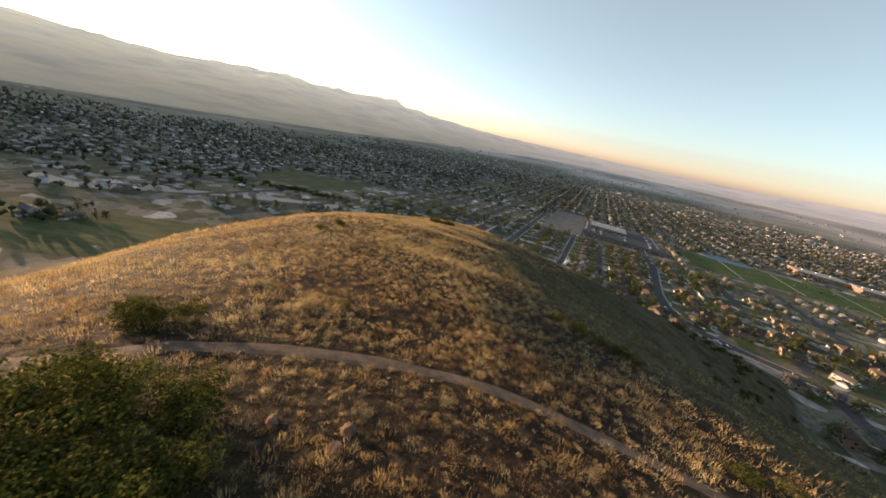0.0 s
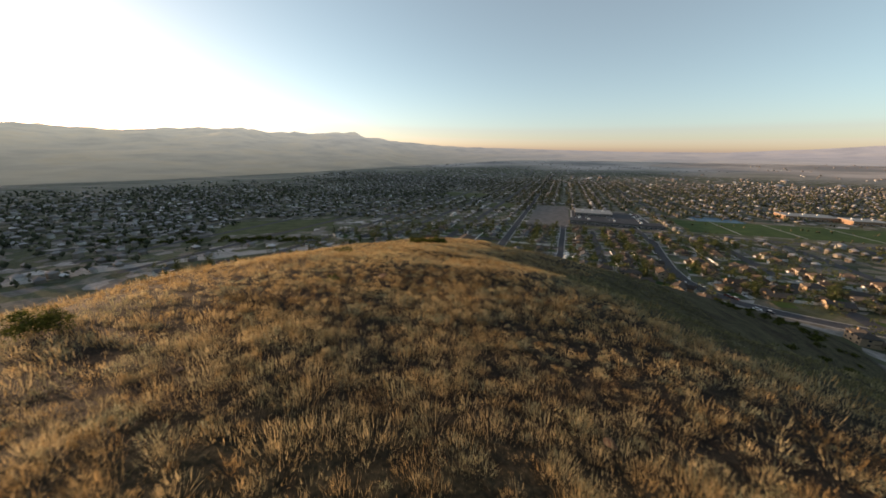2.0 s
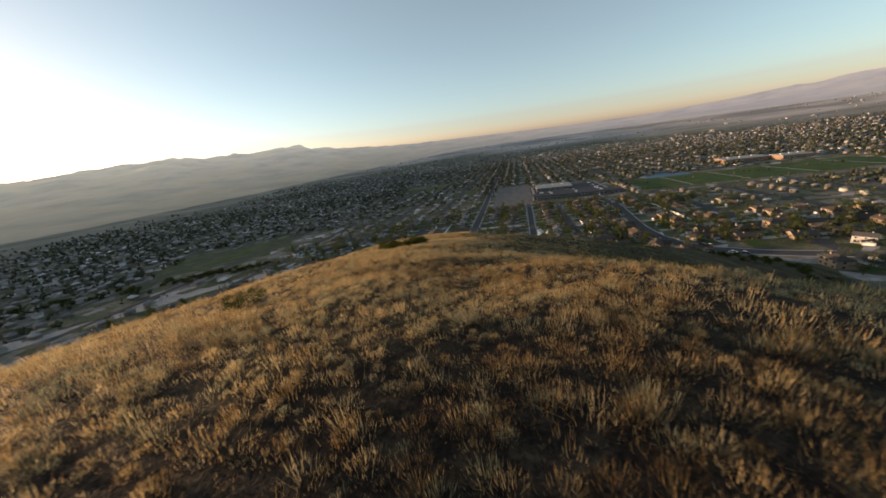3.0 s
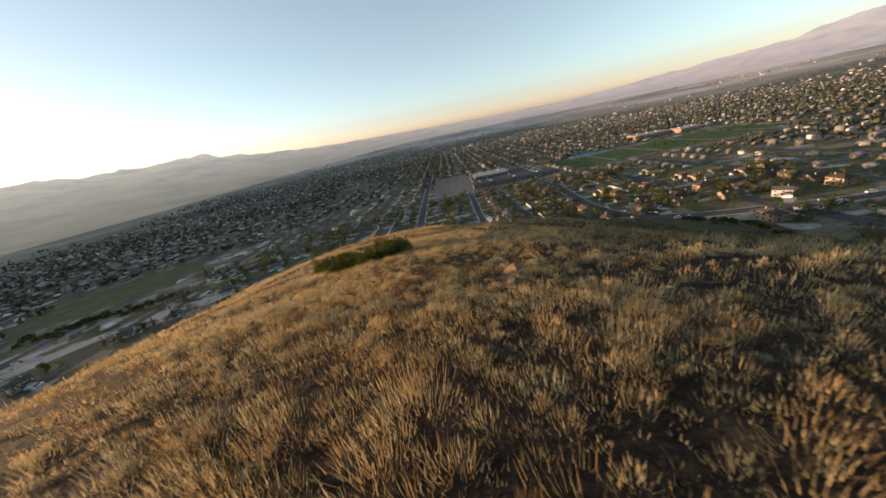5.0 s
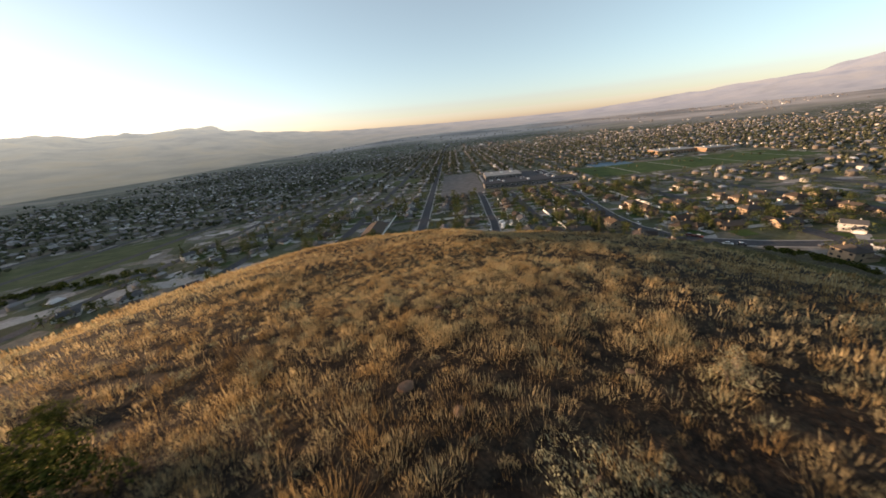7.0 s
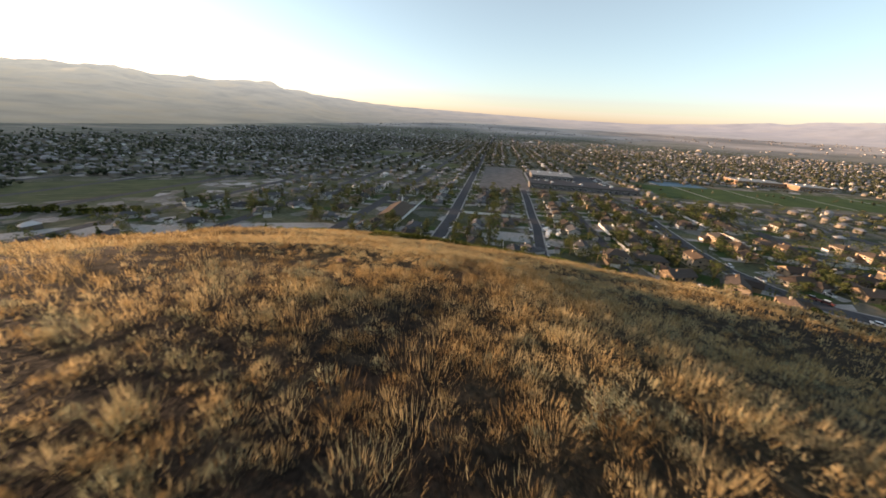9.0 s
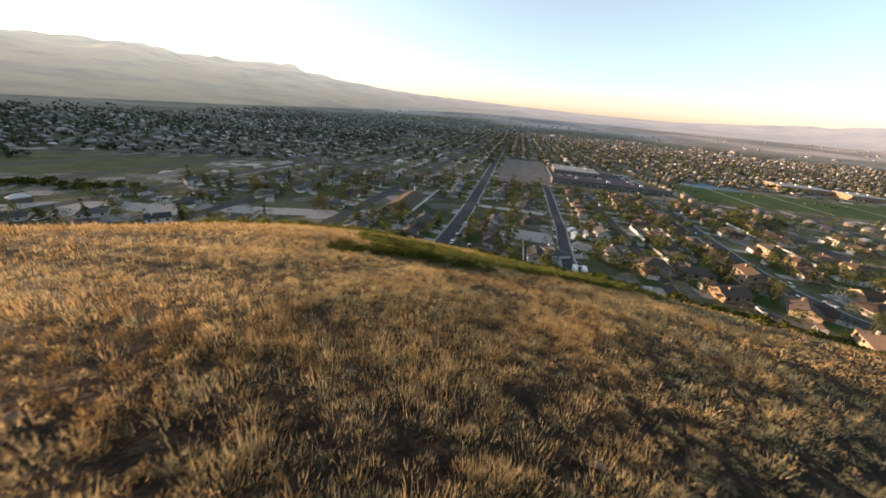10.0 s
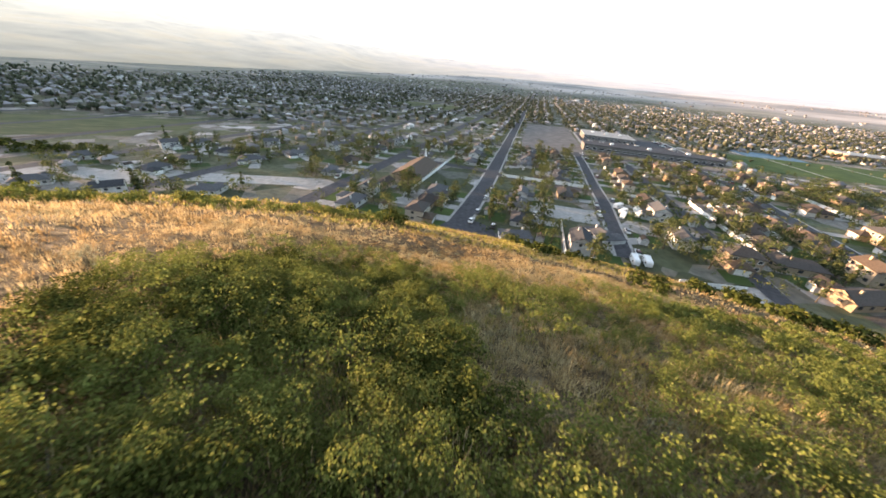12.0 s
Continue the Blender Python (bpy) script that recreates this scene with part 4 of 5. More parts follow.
def make_house(label, length, depth, storeys, hip, wing, wall=None, roof=None):
    """A house with its front towards -y: body, garage wing, roofs, doors and windows."""
    wall, roof = wall or STUCCO, roof or SHINGLE
    root = tagged(new("house"), label, "house", "houses below the hill")
    z, rise = 2.9 * storeys, depth * 0.26
    bm = bmesh.new()
    wall_shape(bm, -length / 2, -depth / 2, length / 2, depth / 2, z, rise, hip)
    part("wall", bm, wall, root)
    bm = bmesh.new()
    roof_shape(bm, -length / 2, -depth / 2, length / 2, depth / 2, z, rise, hip)
    part("roof", bm, roof, root)
    gx = length / 2 - 3.6 if wing > 0 else -length / 2 + 3.6
    turn = pose(gx, -depth / 2 - 1.8, 0, 0, 0, 90)
    bm = bmesh.new()
    wall_shape(bm, -3.0, -3.5, 3.2, 3.5, 2.75, 1.9, hip)
    bm.transform(turn)
    part("wall", bm, wall, root)
    bm = bmesh.new()
    roof_shape(bm, -3.0, -3.5, 4.2, 3.5, 2.75, 1.9, hip)
    bm.transform(turn)
    part("roof", bm, roof, root)
    opening(root, "garage_door", TRIM, gx, -depth / 2 - 4.82, 0.05, 4.9, 2.2, 0)
    opening(root, "door", DOOR, -gx * 0.15, -depth / 2 - 0.02, 0.1, 1.0, 2.1, 0)
    for storey in range(storeys):
        for x in (-0.34, 0.05, 0.36):
            if storey or abs(x * length - gx) > 4.6:
                opening(root, "window", PANE, x * length, -depth / 2 - 0.02, 0.95 + 2.9 * storey, 1.5, 1.25, 0)
            opening(root, "window", PANE, x * length, depth / 2 + 0.02, 0.95 + 2.9 * storey, 1.6, 1.25, 180, False)
        opening(root, "window", PANE, -length / 2 - 0.02, 0.6, 0.95 + 2.9 * storey, 1.4, 1.2, -90, False)
        opening(root, "window", PANE, length / 2 + 0.02, 0.6, 0.95 + 2.9 * storey, 1.4, 1.2, 90, False)
    bm = bmesh.new()
    box(bm, length * 0.2, depth * 0.12, z + rise * 0.3, length * 0.2 + 0.8, depth * 0.12 + 0.7, z + rise + 0.7)
    part("chimney", bm, wall, root)
    return root


HOUSES = [
    make_house("tan stucco single-storey house with a brown shingle roof", 14.5, 9.5, 1, 0, 1),
    make_house("beige stucco two-storey house with a hipped shingle roof", 12.0, 9.0, 2, 1, -1),
    make_house("low stucco ranch house with a hipped brown roof", 17.0, 9.0, 1, 1, 1),
    make_house("stucco two-storey gabled house with a front garage", 11.5, 8.6, 2, 0, -1),
]
PALE = [
    make_house("white-walled new two-storey house with a dark roof", 13.0, 9.0, 2, 0, 1, PALE_WALL, SLATE),
    make_house("pale single-storey house with a dark grey roof", 16.0, 9.5, 1, 1, -1, PALE_WALL, SLATE),
]
taken, fronts = [], []


def settle(kinds, x, y, turn, k, scale=1.0):
    taken.append((x, y))
    fronts.append((x, y, turn))
    ob = copy_thing(kinds[k % len(kinds)], pose(x, y, height(x, y) + 0.15, 0, 0, turn))
    ob.scale = (scale, scale, scale)
    return ob


def free(x, y, gap=15.0):
    return all((x - a) ** 2 + (y - b) ** 2 > gap * gap for a, b in taken)


deg = -math.degrees(BEAR)
NAMED = [(153, 244, 1, 0), (171, 239, 0, 180), (168, 222, 2, 200), (191, 231, 3, 90), (206, 258, 2, 90), (221, 292, 0, 90), (244, 255, 1, -90), (262, 288, 2, -90),
         (185, 208, 0, 60), (184, 188, 2, 70), (231, 210, 3, 0), (249, 196, 0, 0), (267, 192, 1, 0), (286, 182, 2, 0), (307, 170, 3, 0), (342, 183, 0, 0), (233, 186, 2, 180), (217, 203, 1, 20), (253, 170, 0, 180), (275, 160, 3, 180), (300, 145, 2, 180)]
for k, (x, y, kind, turn) in enumerate(NAMED):
    settle(HOUSES, x, y, deg + turn, kind if k % 3 == 0 else (0, 2)[k % 2], 0.84)
for k, (x, y, turn) in enumerate([(261, 148, -70), (240, 130, -77), (-220, 194, 40), (-238, 188, -20), (117, 266, 90), (84, 268, -10), (-150, 290, 40), (-93, 325, 205), (-104, 368, 20), (-81, 398, 38), (-71, 413, 20), (-48, 388, 65), (-29, 413, 5), (-58, 366, 28), (-30, 370, 10), (-60, 312, 205), (-30, 316, 172), (14, 350, 80), (-184, 272, 60), (-10, 388, 30), (-118, 318, 200)]):
    if off_hill(x, y, 0.2):
        settle(PALE, x, y, turn, 1 if k % 3 else 0, 0.68)


def reserved(s, c, x, y):
    if -62 < c < 8 and 478 < s < 705 or 2 < c < 118 and 488 < s < 660 or 134 < c < 436 and 484 < s < 632 or 330 < c < 450 and 625 < s < 725:
        return True
    if -336 < c < -180 and 775 < s < 885 or -155 < c < -95 and 635 < s < 705 or -44 < c < -10 and 300 < s < 325:
        return True
    if -240 < x < -50 and 362 < y < 528 or x < -100 and y < 262 or -180 < x < 20 and y < 345:
        return True
    if -124 < c < -84 and 318 < s < 372:
        return True
    return not off_hill(x, y, 0.5)


def near_street(x, y, room):
    for line in (MAIN[:5], SECOND, FOURTH):
        for (ax, ay), (bx, by) in zip(line, line[1:]):
            dx, dy = bx - ax, by - ay
            t = min(1, max(0, ((x - ax) * dx + (y - ay) * dy) / (dx * dx + dy * dy)))
            if (x - ax - t * dx) ** 2 + (y - ay - t * dy) ** 2 < room * room:
                return True
    return False


q = np.random.RandomState(12)
streets = [-66, -7.5, 28, 84] + ALONG
far_spots = []
for c in streets:
    for side in (-1, 1):
        if c == 28 and side < 0:
            continue
        for s in np.arange(100, 1500, 15.0):
            cc, ss = c + side * (19.0 + q.uniform(-1.5, 1.5)), s + q.uniform(-2, 2)
            x, y = grid(ss, cc)
            if reserved(ss, cc, x, y) or min(abs(ss - v) for v in (357, 476, 742, 905, 1070, 1240, 1420)) < 11 or near_street(x, y, 13.5):
                continue
            if q.uniform() < (0.3 if x < 150 and y < 420 else 0.1):
                continue
            if math.hypot(x - 110, y - 230) < 225:
                if free(x, y, 12.6):
                    settle(PALE if (x < 165 and q.uniform() < 0.7) else HOUSES, x, y, deg + (90 if side < 0 else -90) + q.choice((0, 0, 0, 180)), q.choice((0, 2, 1, 2, 0, 3, 1, 1)), q.uniform(0.66, 0.8))
            else:
                far_spots.append((x, y, deg + 90 * q.randint(0, 4) + q.normal() * 8, q.uniform(0.38, 0.58)))
for _ in range(6400):
    a, r = radians(q.uniform(-75, 100)), q.uniform(1250, 3600)
    x, y = r * math.sin(a), r * math.cos(a)
    if r > 2050 and q.uniform() < 0.3:
        continue
    if bumps(x, y, 260, 41) > -0.35:
        far_spots.append((x, y, deg + 90 * q.randint(0, 4) + q.normal() * 14, q.uniform(0.4, 0.68)))
for _ in range(70):
    # broad pale commercial roofs far off
    a, r = radians(q.uniform(12, 80)), q.uniform(1600, 2200)
    far_spots.append((r * math.sin(a), r * math.cos(a), deg + 90 * q.randint(0, 2), q.uniform(1.0, 1.9)))
for _ in range(700):
    x, y = q.uniform(-700, -190), q.uniform(240, 900)
    if bumps(x, y, 120, 43) > -0.1 and not (-250 < x < -50 and y < 540):
        far_spots.append((x, y, deg + 90 * q.randint(0, 4) + q.normal() * 14, q.uniform(0.4, 0.6)))
for _ in range(500):
    a, r = radians(q.uniform(-75, -18)), q.uniform(1150, 1750)
    far_spots.append((r * math.sin(a), r * math.cos(a), deg + 90 * q.randint(0, 4) + q.normal() * 14, q.uniform(0.4, 0.65)))


def keeps(x, y):
    """The town thins out towards the foothills on the sunward side, breaks up into fields on the other, and ends at the mountains' foot."""
    r, a = math.hypot(x, y), math.degrees(math.atan2(x, y))
    thin = min(1, max(0, (-a - 6) / 14)) * min(1, max(0, (r - 620) / 780))
    fields = min(1, max(0, (r - 1350) / 900)) * min(1, max(0, (a + 4) / 20))
    if bumps(x, y * 1.6, 210, 46) < -1 + 1.05 * fields or q.uniform() < 0.25 * fields:
        return False
    return q.uniform() > 0.86 * thin ** 0.8 and r < foothill(a) + (-80 if a < 0 else 100) and bumps(x, y, 150, 44) > -1 + 0.8 * thin


far_spots = [spot for spot in far_spots if keeps(spot[0], spot[1])]
clear_away(HOUSES + PALE)
q = np.random.RandomState(16)
sheds = []
for x, y, turn in fronts:
    d = Vector((math.sin(radians(turn)), -math.cos(radians(turn))))
    side = Vector((-d.y, d.x))
    c = Vector((x, y))
    if not off_hill(c.x + d.x * 17, c.y + d.y * 17, 0.2):
        continue
    k = q.choice((-1, 1))
    v, f = ribbon([c + d * 5 + side * 3.2 * k, c + d * 15.5 + side * 3.2 * k], 5.2, 0.06, 4.0, 2)
    tagged(new("driveway", mesh_of("driveway", v, f, [CONCRETE])), "pale concrete driveway in front of a house", "driveway", kind="structure")
    v, f = ribbon([c + d * 5.5 - side * 4 * k, c + d * 13.5 - side * 4 * k], 8.0, 0.06, 4.0, 2)
    tagged(new("lawn", mesh_of("lawn", v, f, [TURF])), "small mown green front lawn", "lawn", kind="structure")
    if free(c.x - d.x * 11, c.y - d.y * 11, 7.0) and off_hill(c.x - d.x * 14, c.y - d.y * 14, 0.2):
        v, f = ribbon([c - d * 5.5 + side * k, c - d * 14.5 + side * k], q.uniform(8, 12), 0.06, 4.0, 2)
        kind = q.choice((0, 0, 1, 2))
        yard, words = (("lawn", "green back-yard lawn behind a house"), ("yard", "bare earth back yard behind a house"), ("patio", "pale concrete patio behind a house"))[kind]
        tagged(new(yard, mesh_of(yard, v, f, [(TURF, DIRT, CONCRETE)[kind]])), words, yard, kind="structure")
        if q.uniform() < 0.45:
            sheds.append((*(c - d * 13 + side * q.uniform(-4, 4)), turn))


def make_shed():
    root = tagged(new("garden_shed"), "small pale garden shed in a back yard", "shed", "sheds in the back yards")
    bm = bmesh.new()
    wall_shape(bm, -1.6, -1.3, 1.6, 1.3, 2.0, 0.8, 0)
    part("wall", bm, PALE_WALL, root)
    bm = bmesh.new()
    roof_shape(bm, -1.6, -1.3, 1.6, 1.3, 2.0, 0.8, 0, 0.2, 0.08)
    part("roof", bm, SHINGLE, root)
    opening(root, "door", TRIM, 0.3, -1.32, 0.05, 1.0, 1.8, 0, False)
    return root


shed = make_shed()
for x, y, turn in sheds:
    copy_thing(shed, pose(x, y, height(x, y) + 0.1, 0, 0, turn))
clear_away([shed])

FAR_WALL = material("far_wall", 0.9)
surface(FAR_WALL, ramp(FAR_WALL, by_island(FAR_WALL), (0.0, (0.12, 0.105, 0.09)), (0.75, (0.22, 0.19, 0.16)), (0.9, (0.36, 0.34, 0.31)), (1.0, (0.64, 0.62, 0.59))))
# roof greys lifted and drawn together to stand in for haze
HAZED_ROOF = material("hazed_roof", 0.85)
surface(HAZED_ROOF, ramp(HAZED_ROOF, by_island(HAZED_ROOF), (0.0, (0.12, 0.12, 0.124)), (0.55, (0.22, 0.213, 0.213)), (0.9, (0.31, 0.305, 0.305)), (0.975, (0.46, 0.46, 0.45)), (1.0, (0.62, 0.61, 0.59))))


def far_houses():
    """The houses too far off to tell apart singly: bodies and hipped roofs."""
    spots = np.array(far_spots)
    n = len(spots)
    a, sc = np.radians(spots[:, 2]), spots[:, 3]
    z = far_height(spots[:, 0], spots[:, 1])
    L, D, H = 6.4 * sc, 4.5 * sc, np.where(rng.uniform(size=n) < 0.2, 4.4, 2.6)
    corner = [(-1, -1), (1, -1), (1, 1), (-1, 1)]
    rows = []
    for grow, at in ((1.0, -1.0), (1.0, None), (1.13, None)):
        for cx, cy in corner:
            lx, ly = cx * L * grow, cy * D * grow
            rows.append(np.stack([spots[:, 0] + lx * np.cos(a) - ly * np.sin(a), spots[:, 1] + lx * np.sin(a) + ly * np.cos(a), z + (at if at is not None else H)], -1))
    for cx in (-0.45, 0.45):
        lx = cx * L
        rows.append(np.stack([spots[:, 0] + lx * np.cos(a), spots[:, 1] + lx * np.sin(a), z + H + 3.4 * sc], -1))
    v = np.stack(rows, 1).reshape(-1, 3)
    tri = [(0, 1, 5), (0, 5, 4), (1, 2, 6), (1, 6, 5), (2, 3, 7), (2, 7, 6), (3, 0, 4), (3, 4, 7), (8, 9, 13), (8, 13, 12), (9, 10, 13), (10, 11, 12), (10, 12, 13), (11, 8, 12)]
    f = (np.arange(n)[:, None, None] * 14 + np.array(tri)[None]).reshape(-1, 3)
    idx = np.tile([0] * 8 + [1] * 6, n)
    return tagged(new("distant_houses", mesh_of("distant_houses", v, f, [FAR_WALL, HAZED_ROOF], idx)), "distant suburban houses with grey roofs paled for haze", "houses", kind="stuff")


far_houses()

# ---- trees ----


def make_tree(seed, tall, wide, label, conifer=False):
    q = np.random.RandomState(seed)
    root = tagged(new("tree"), label, "tree", "trees among the houses")
    bm = bmesh.new()
    rings = []
    for z, w in ((-0.3, 0.24), (tall * 0.3, 0.17), (tall * 0.75, 0.05)):
        rings.append([bm.verts.new((math.cos(k * 1.0472) * w + z * 0.03, math.sin(k * 1.0472) * w, z)) for k in range(6)])
    for lo, hi in zip(rings, rings[1:]):
        for k in range(6):
            bm.faces.new((lo[k], lo[(k + 1) % 6], hi[(k + 1) % 6], hi[k]))
    for _ in range(7):
        a, z = q.uniform(0, 6.28), tall * q.uniform(0.3, 0.6)
        tip = Vector((math.cos(a) * wide * 0.6, math.sin(a) * wide * 0.6, z + tall * 0.22))
        foot = Vector((z * 0.03, 0, z))
        b = [bm.verts.new(foot + Vector((math.cos(k * 2.094), math.sin(k * 2.094), 0)) * 0.08) for k in range(3)]
        t = bm.verts.new(tip)
        for k in range(3):
            bm.faces.new((b[k], b[(k + 1) % 3], t))
    part("trunk", bm, BARK, root)
    lobes = []
    for i in range(13):
        a = q.uniform(0, 6.28)
        u = q.uniform(0.2, 0.95)
        r = wide * (1.05 - u if conifer else math.sqrt(max(0.05, 1 - ((u - 0.52) / 0.5) ** 2))) * q.uniform(0.3, 0.75)
        lobes.append((r * math.cos(a), r * math.sin(a), tall * u, wide * q.uniform(0.32, 0.55) * (0.8 if conifer else 1)))
    v, f = lobe_leaves(q, 640, 0.52, lobes, 0.85)
    crown = new("crown", mesh_of("crown", v, f, [TREE_LEAF]))
    crown.parent = root
    return root


TREES = [make_tree(90, 7.0, 2.9, "leafy green garden tree beside a house"), make_tree(91, 5.5, 2.6, "small rounded green garden tree"), make_tree(92, 9.0, 3.4, "tall full-crowned shade tree"), make_tree(93, 9.5, 1.7, "narrow dark conifer beside the houses", True)]
q = np.random.RandomState(14)
k = 0
near_houses = list(taken)
for x, y in near_houses:
    for _ in range(3):
        a, r = q.uniform(0, 6.28), q.uniform(8.5, 13)
        tx, ty = x + r * math.cos(a), y + r * math.sin(a)
        if off_hill(tx, ty, -1) and all((tx - b) ** 2 + (ty - d) ** 2 > 60 for b, d in near_houses) and not near_street(tx, ty, 7) and k < 280:
            k += 1
            plant(TREES, tx, ty, q.uniform(0.65, 1.2), q.randint(0, 1000))
for x, y, s in [(4, 338, 1.0), (84, 404, 1.2), (83, 290, 1.2), (91, 290, 1.2), (80, 283, 1.0), (97, 300, 1.1), (88, 296, 1.2), (95, 285, 1.0), (308, 316, 1.2), (316, 308, 1.3), (300, 305, 1.1), (322, 320, 1.2), (330, 300, 1.1), (152, 256, 0.8), (-228, 206, 1.2), (-205, 200, 1.1), (-245, 200, 1.2), (-214, 182, 0.9), (-252, 180, 1.2)]:
    plant(TREES, x, y, s, int(x * 7 + y))
clear_away(TREES)


def clumps(spots, lumps):
    """Lumpy, pointed crowns: corners and triangles."""
    n = len(spots)
    z = far_height(spots[:, 0], spots[:, 1])
    base = np.array([(1, 0, 0), (0, 1, 0), (-1, 0, 0), (0, -1, 0), (0, 0, 1.1), (0, 0, -0.8)], float)
    o = rng.normal(size=(n, lumps, 3)) * (1.3, 1.3, 0.9) * spots[:, 2][:, None, None]
    c = np.stack([spots[:, 0], spots[:, 1], z + 3.3 * spots[:, 2]], -1)[:, None] + o
    r = (1.35 + 1.2 * rng.uniform(size=(n, lumps)) + 0.6 * (lumps == 1))[..., None, None] * spots[:, 2][:, None, None, None]
    v = c[:, :, None] + base[None, None] * r * rng.uniform(0.55, 1.45, size=(n, lumps, 6, 1)) + rng.normal(size=(n, lumps, 6, 3)) * 0.3
    tri = np.array([(0, 1, 4), (1, 2, 4), (2, 3, 4), (3, 0, 4), (1, 0, 5), (2, 1, 5), (3, 2, 5), (0, 3, 5)])
    return v.reshape(-1, 3), (np.arange(n * lumps)[:, None, None] * 6 + tri[None]).reshape(-1, 3)


def far_trees():
    """Crowns of the countless trees: leafy ones near the hill, small clumps farther off."""
    spots = []
    for x, y, _, sc in far_spots:
        d = math.hypot(x, y)
        few = 5.0 if d < 1300 and x > 200 else 2.8 if d < 900 else 2.0 if d < 1500 else 1.4 if d < 1900 else 0.25
        for _ in range(int(few + rng.uniform())):
            a, r = rng.uniform(0, 6.28), rng.uniform(7, 15)
            spots.append((x + r * math.cos(a), y + r * math.sin(a), rng.uniform(0.5, 1.25)))
    for x, y in near_houses:
        for _ in range(14):
            a, r = rng.uniform(0, 6.28), rng.uniform(7.5, 17)
            tx, ty = x + r * math.cos(a), y + r * math.sin(a)
            if free(tx, ty, 7.3) and not near_street(tx, ty, 6.0):
                spots.append((tx, ty, rng.uniform(0.35, 1.15)))
    for _ in range(500):
        s, c = rng.uniform(490, 640), rng.uniform(120, 440)
        if min(abs(s - 497), abs(s - 622), abs(s - 560)) < 4:
            spots.append((*grid(s, c), rng.uniform(0.4, 0.8)))
    for _ in range(2600):
        a, r = radians(rng.uniform(-75, 8)), rng.uniform(800, 1450)
        x, y = r * math.sin(a), r * math.cos(a)
        if bumps(x, y, 170, 45) > 0.0:
            spots.append((x, y, rng.uniform(0.6, 1.5)))
    for line, first, last in ((MAIN, 1, 6), (SECOND, 1, 5)):
        # street trees
        for (ax, ay), (bx, by) in zip(line[first:last], line[first + 1:last + 1]):
            d = Vector((bx - ax, by - ay))
            for t in np.arange(0, 1, 7.5 / d.length):
                for side in (-1, 1):
                    if rng.uniform() < 0.62:
                        off = side * rng.uniform(7.0, 9.5)
                        n = d.normalized()
                        spots.append((ax + d.x * t + n.y * off, ay + d.y * t - n.x * off, rng.uniform(0.5, 1.05)))
    for _ in range(90):
        spots.append((rng.normal(312, 16), rng.normal(306, 12), rng.uniform(0.7, 1.25)))
    spots = np.array(spots, float)
    spots = spots[off_hill(spots[:, 0], spots[:, 1], 0.0)]
    d = np.hypot(spots[:, 0] - 110, spots[:, 1] - 230)
    near, far = d < 330, d > 1300
    q = np.random.RandomState(17)
    kinds = []
    for _ in range(4):
        lobes = [(q.normal() * 1.1, q.normal() * 1.1, 3.1 + q.normal() * 0.8, q.uniform(0.9, 1.7)) for _ in range(5)]
        kinds.append(lobe_leaves(q, 62, 0.8, lobes, 0.9))
    vs, fs, start = [], [], 0
    for k, (x, y, sc) in enumerate(spots[near]):
        v, f = kinds[k % 4]
        a = k * 2.4
        vs.append(np.column_stack([(v[:, 0] * np.cos(a) - v[:, 1] * np.sin(a)) * sc + x, (v[:, 0] * np.sin(a) + v[:, 1] * np.cos(a)) * sc + y, v[:, 2] * sc + height(x, y)]))
        fs.append(f + start)
        start += len(v)
    tagged(new("garden_trees", mesh_of("garden_trees", np.concatenate(vs), np.concatenate(fs), [TREE_LEAF])), "dark green garden trees and hedges between the houses", "trees", kind="stuff")
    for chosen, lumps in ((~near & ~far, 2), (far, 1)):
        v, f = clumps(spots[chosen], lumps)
        tagged(new("distant_trees", mesh_of("distant_trees", v, f, [HAZED_LEAF])), "green trees paled for haze, scattered through the distant town", "trees", kind="stuff")


far_trees()


# ---- larger buildings, walls and vehicles ----
def make_block(name, label, category, s, c, length, depth, tall, mat, trim_mat, bays):
    """A flat-roofed building with a parapet and rows of windows."""
    x, y = grid(s, c)
    root = tagged(new(name), label, category)
    root.matrix_basis = pose(x, y, height(x, y), 0, 0, deg)
    bm = bmesh.new()
    box(bm, -length / 2, -depth / 2, -1, length / 2, depth / 2, tall)
    part("wall", bm, mat, root)
    bm = bmesh.new()
    box(bm, -length / 2 - 0.3, -depth / 2 - 0.3, tall, length / 2 + 0.3, depth / 2 + 0.3, tall + 0.5)
    part("roof", bm, trim_mat, root)
    for k in range(bays):
        opening(root, "window", PANE, (k + 0.5) / bays * length - length / 2, -depth / 2 - 0.03, 1.2, length / bays * 0.55, 1.8, 0)
    for k in range(3):
        bm = bmesh.new()
        box(bm, -1.5, -1.2, tall + 0.5, 1.5, 1.2, tall + 1.9)
        part("roof_unit", bm, TRIM, root, "pale roof ventilation unit", pose((k - 1) * length * 0.28, depth * 0.1, 0))
    return root


SCHOOL_BRICK = material("tan_brick", 0.9)
surface(SCHOOL_BRICK, ramp(SCHOOL_BRICK, grain(SCHOOL_BRICK, 0.6, 5.0), (0.3, (0.21, 0.135, 0.09)), (0.7, (0.31, 0.205, 0.14))))
make_block("school", "long low tan brick school with a flat roof", "school", 690, 352, 62, 34, 6.5, SCHOOL_BRICK, CONCRETE, 12)
make_block("school", "tan school wing with a pale flat roof", "school", 664, 404, 40, 30, 6.0, SCHOOL_BRICK, CONCRETE, 9)
make_block("warehouse", "long low dark grey building in front of the parking lot", "building", 517, 61, 118, 20, 5.0, GRAVEL, ASPHALT, 18)
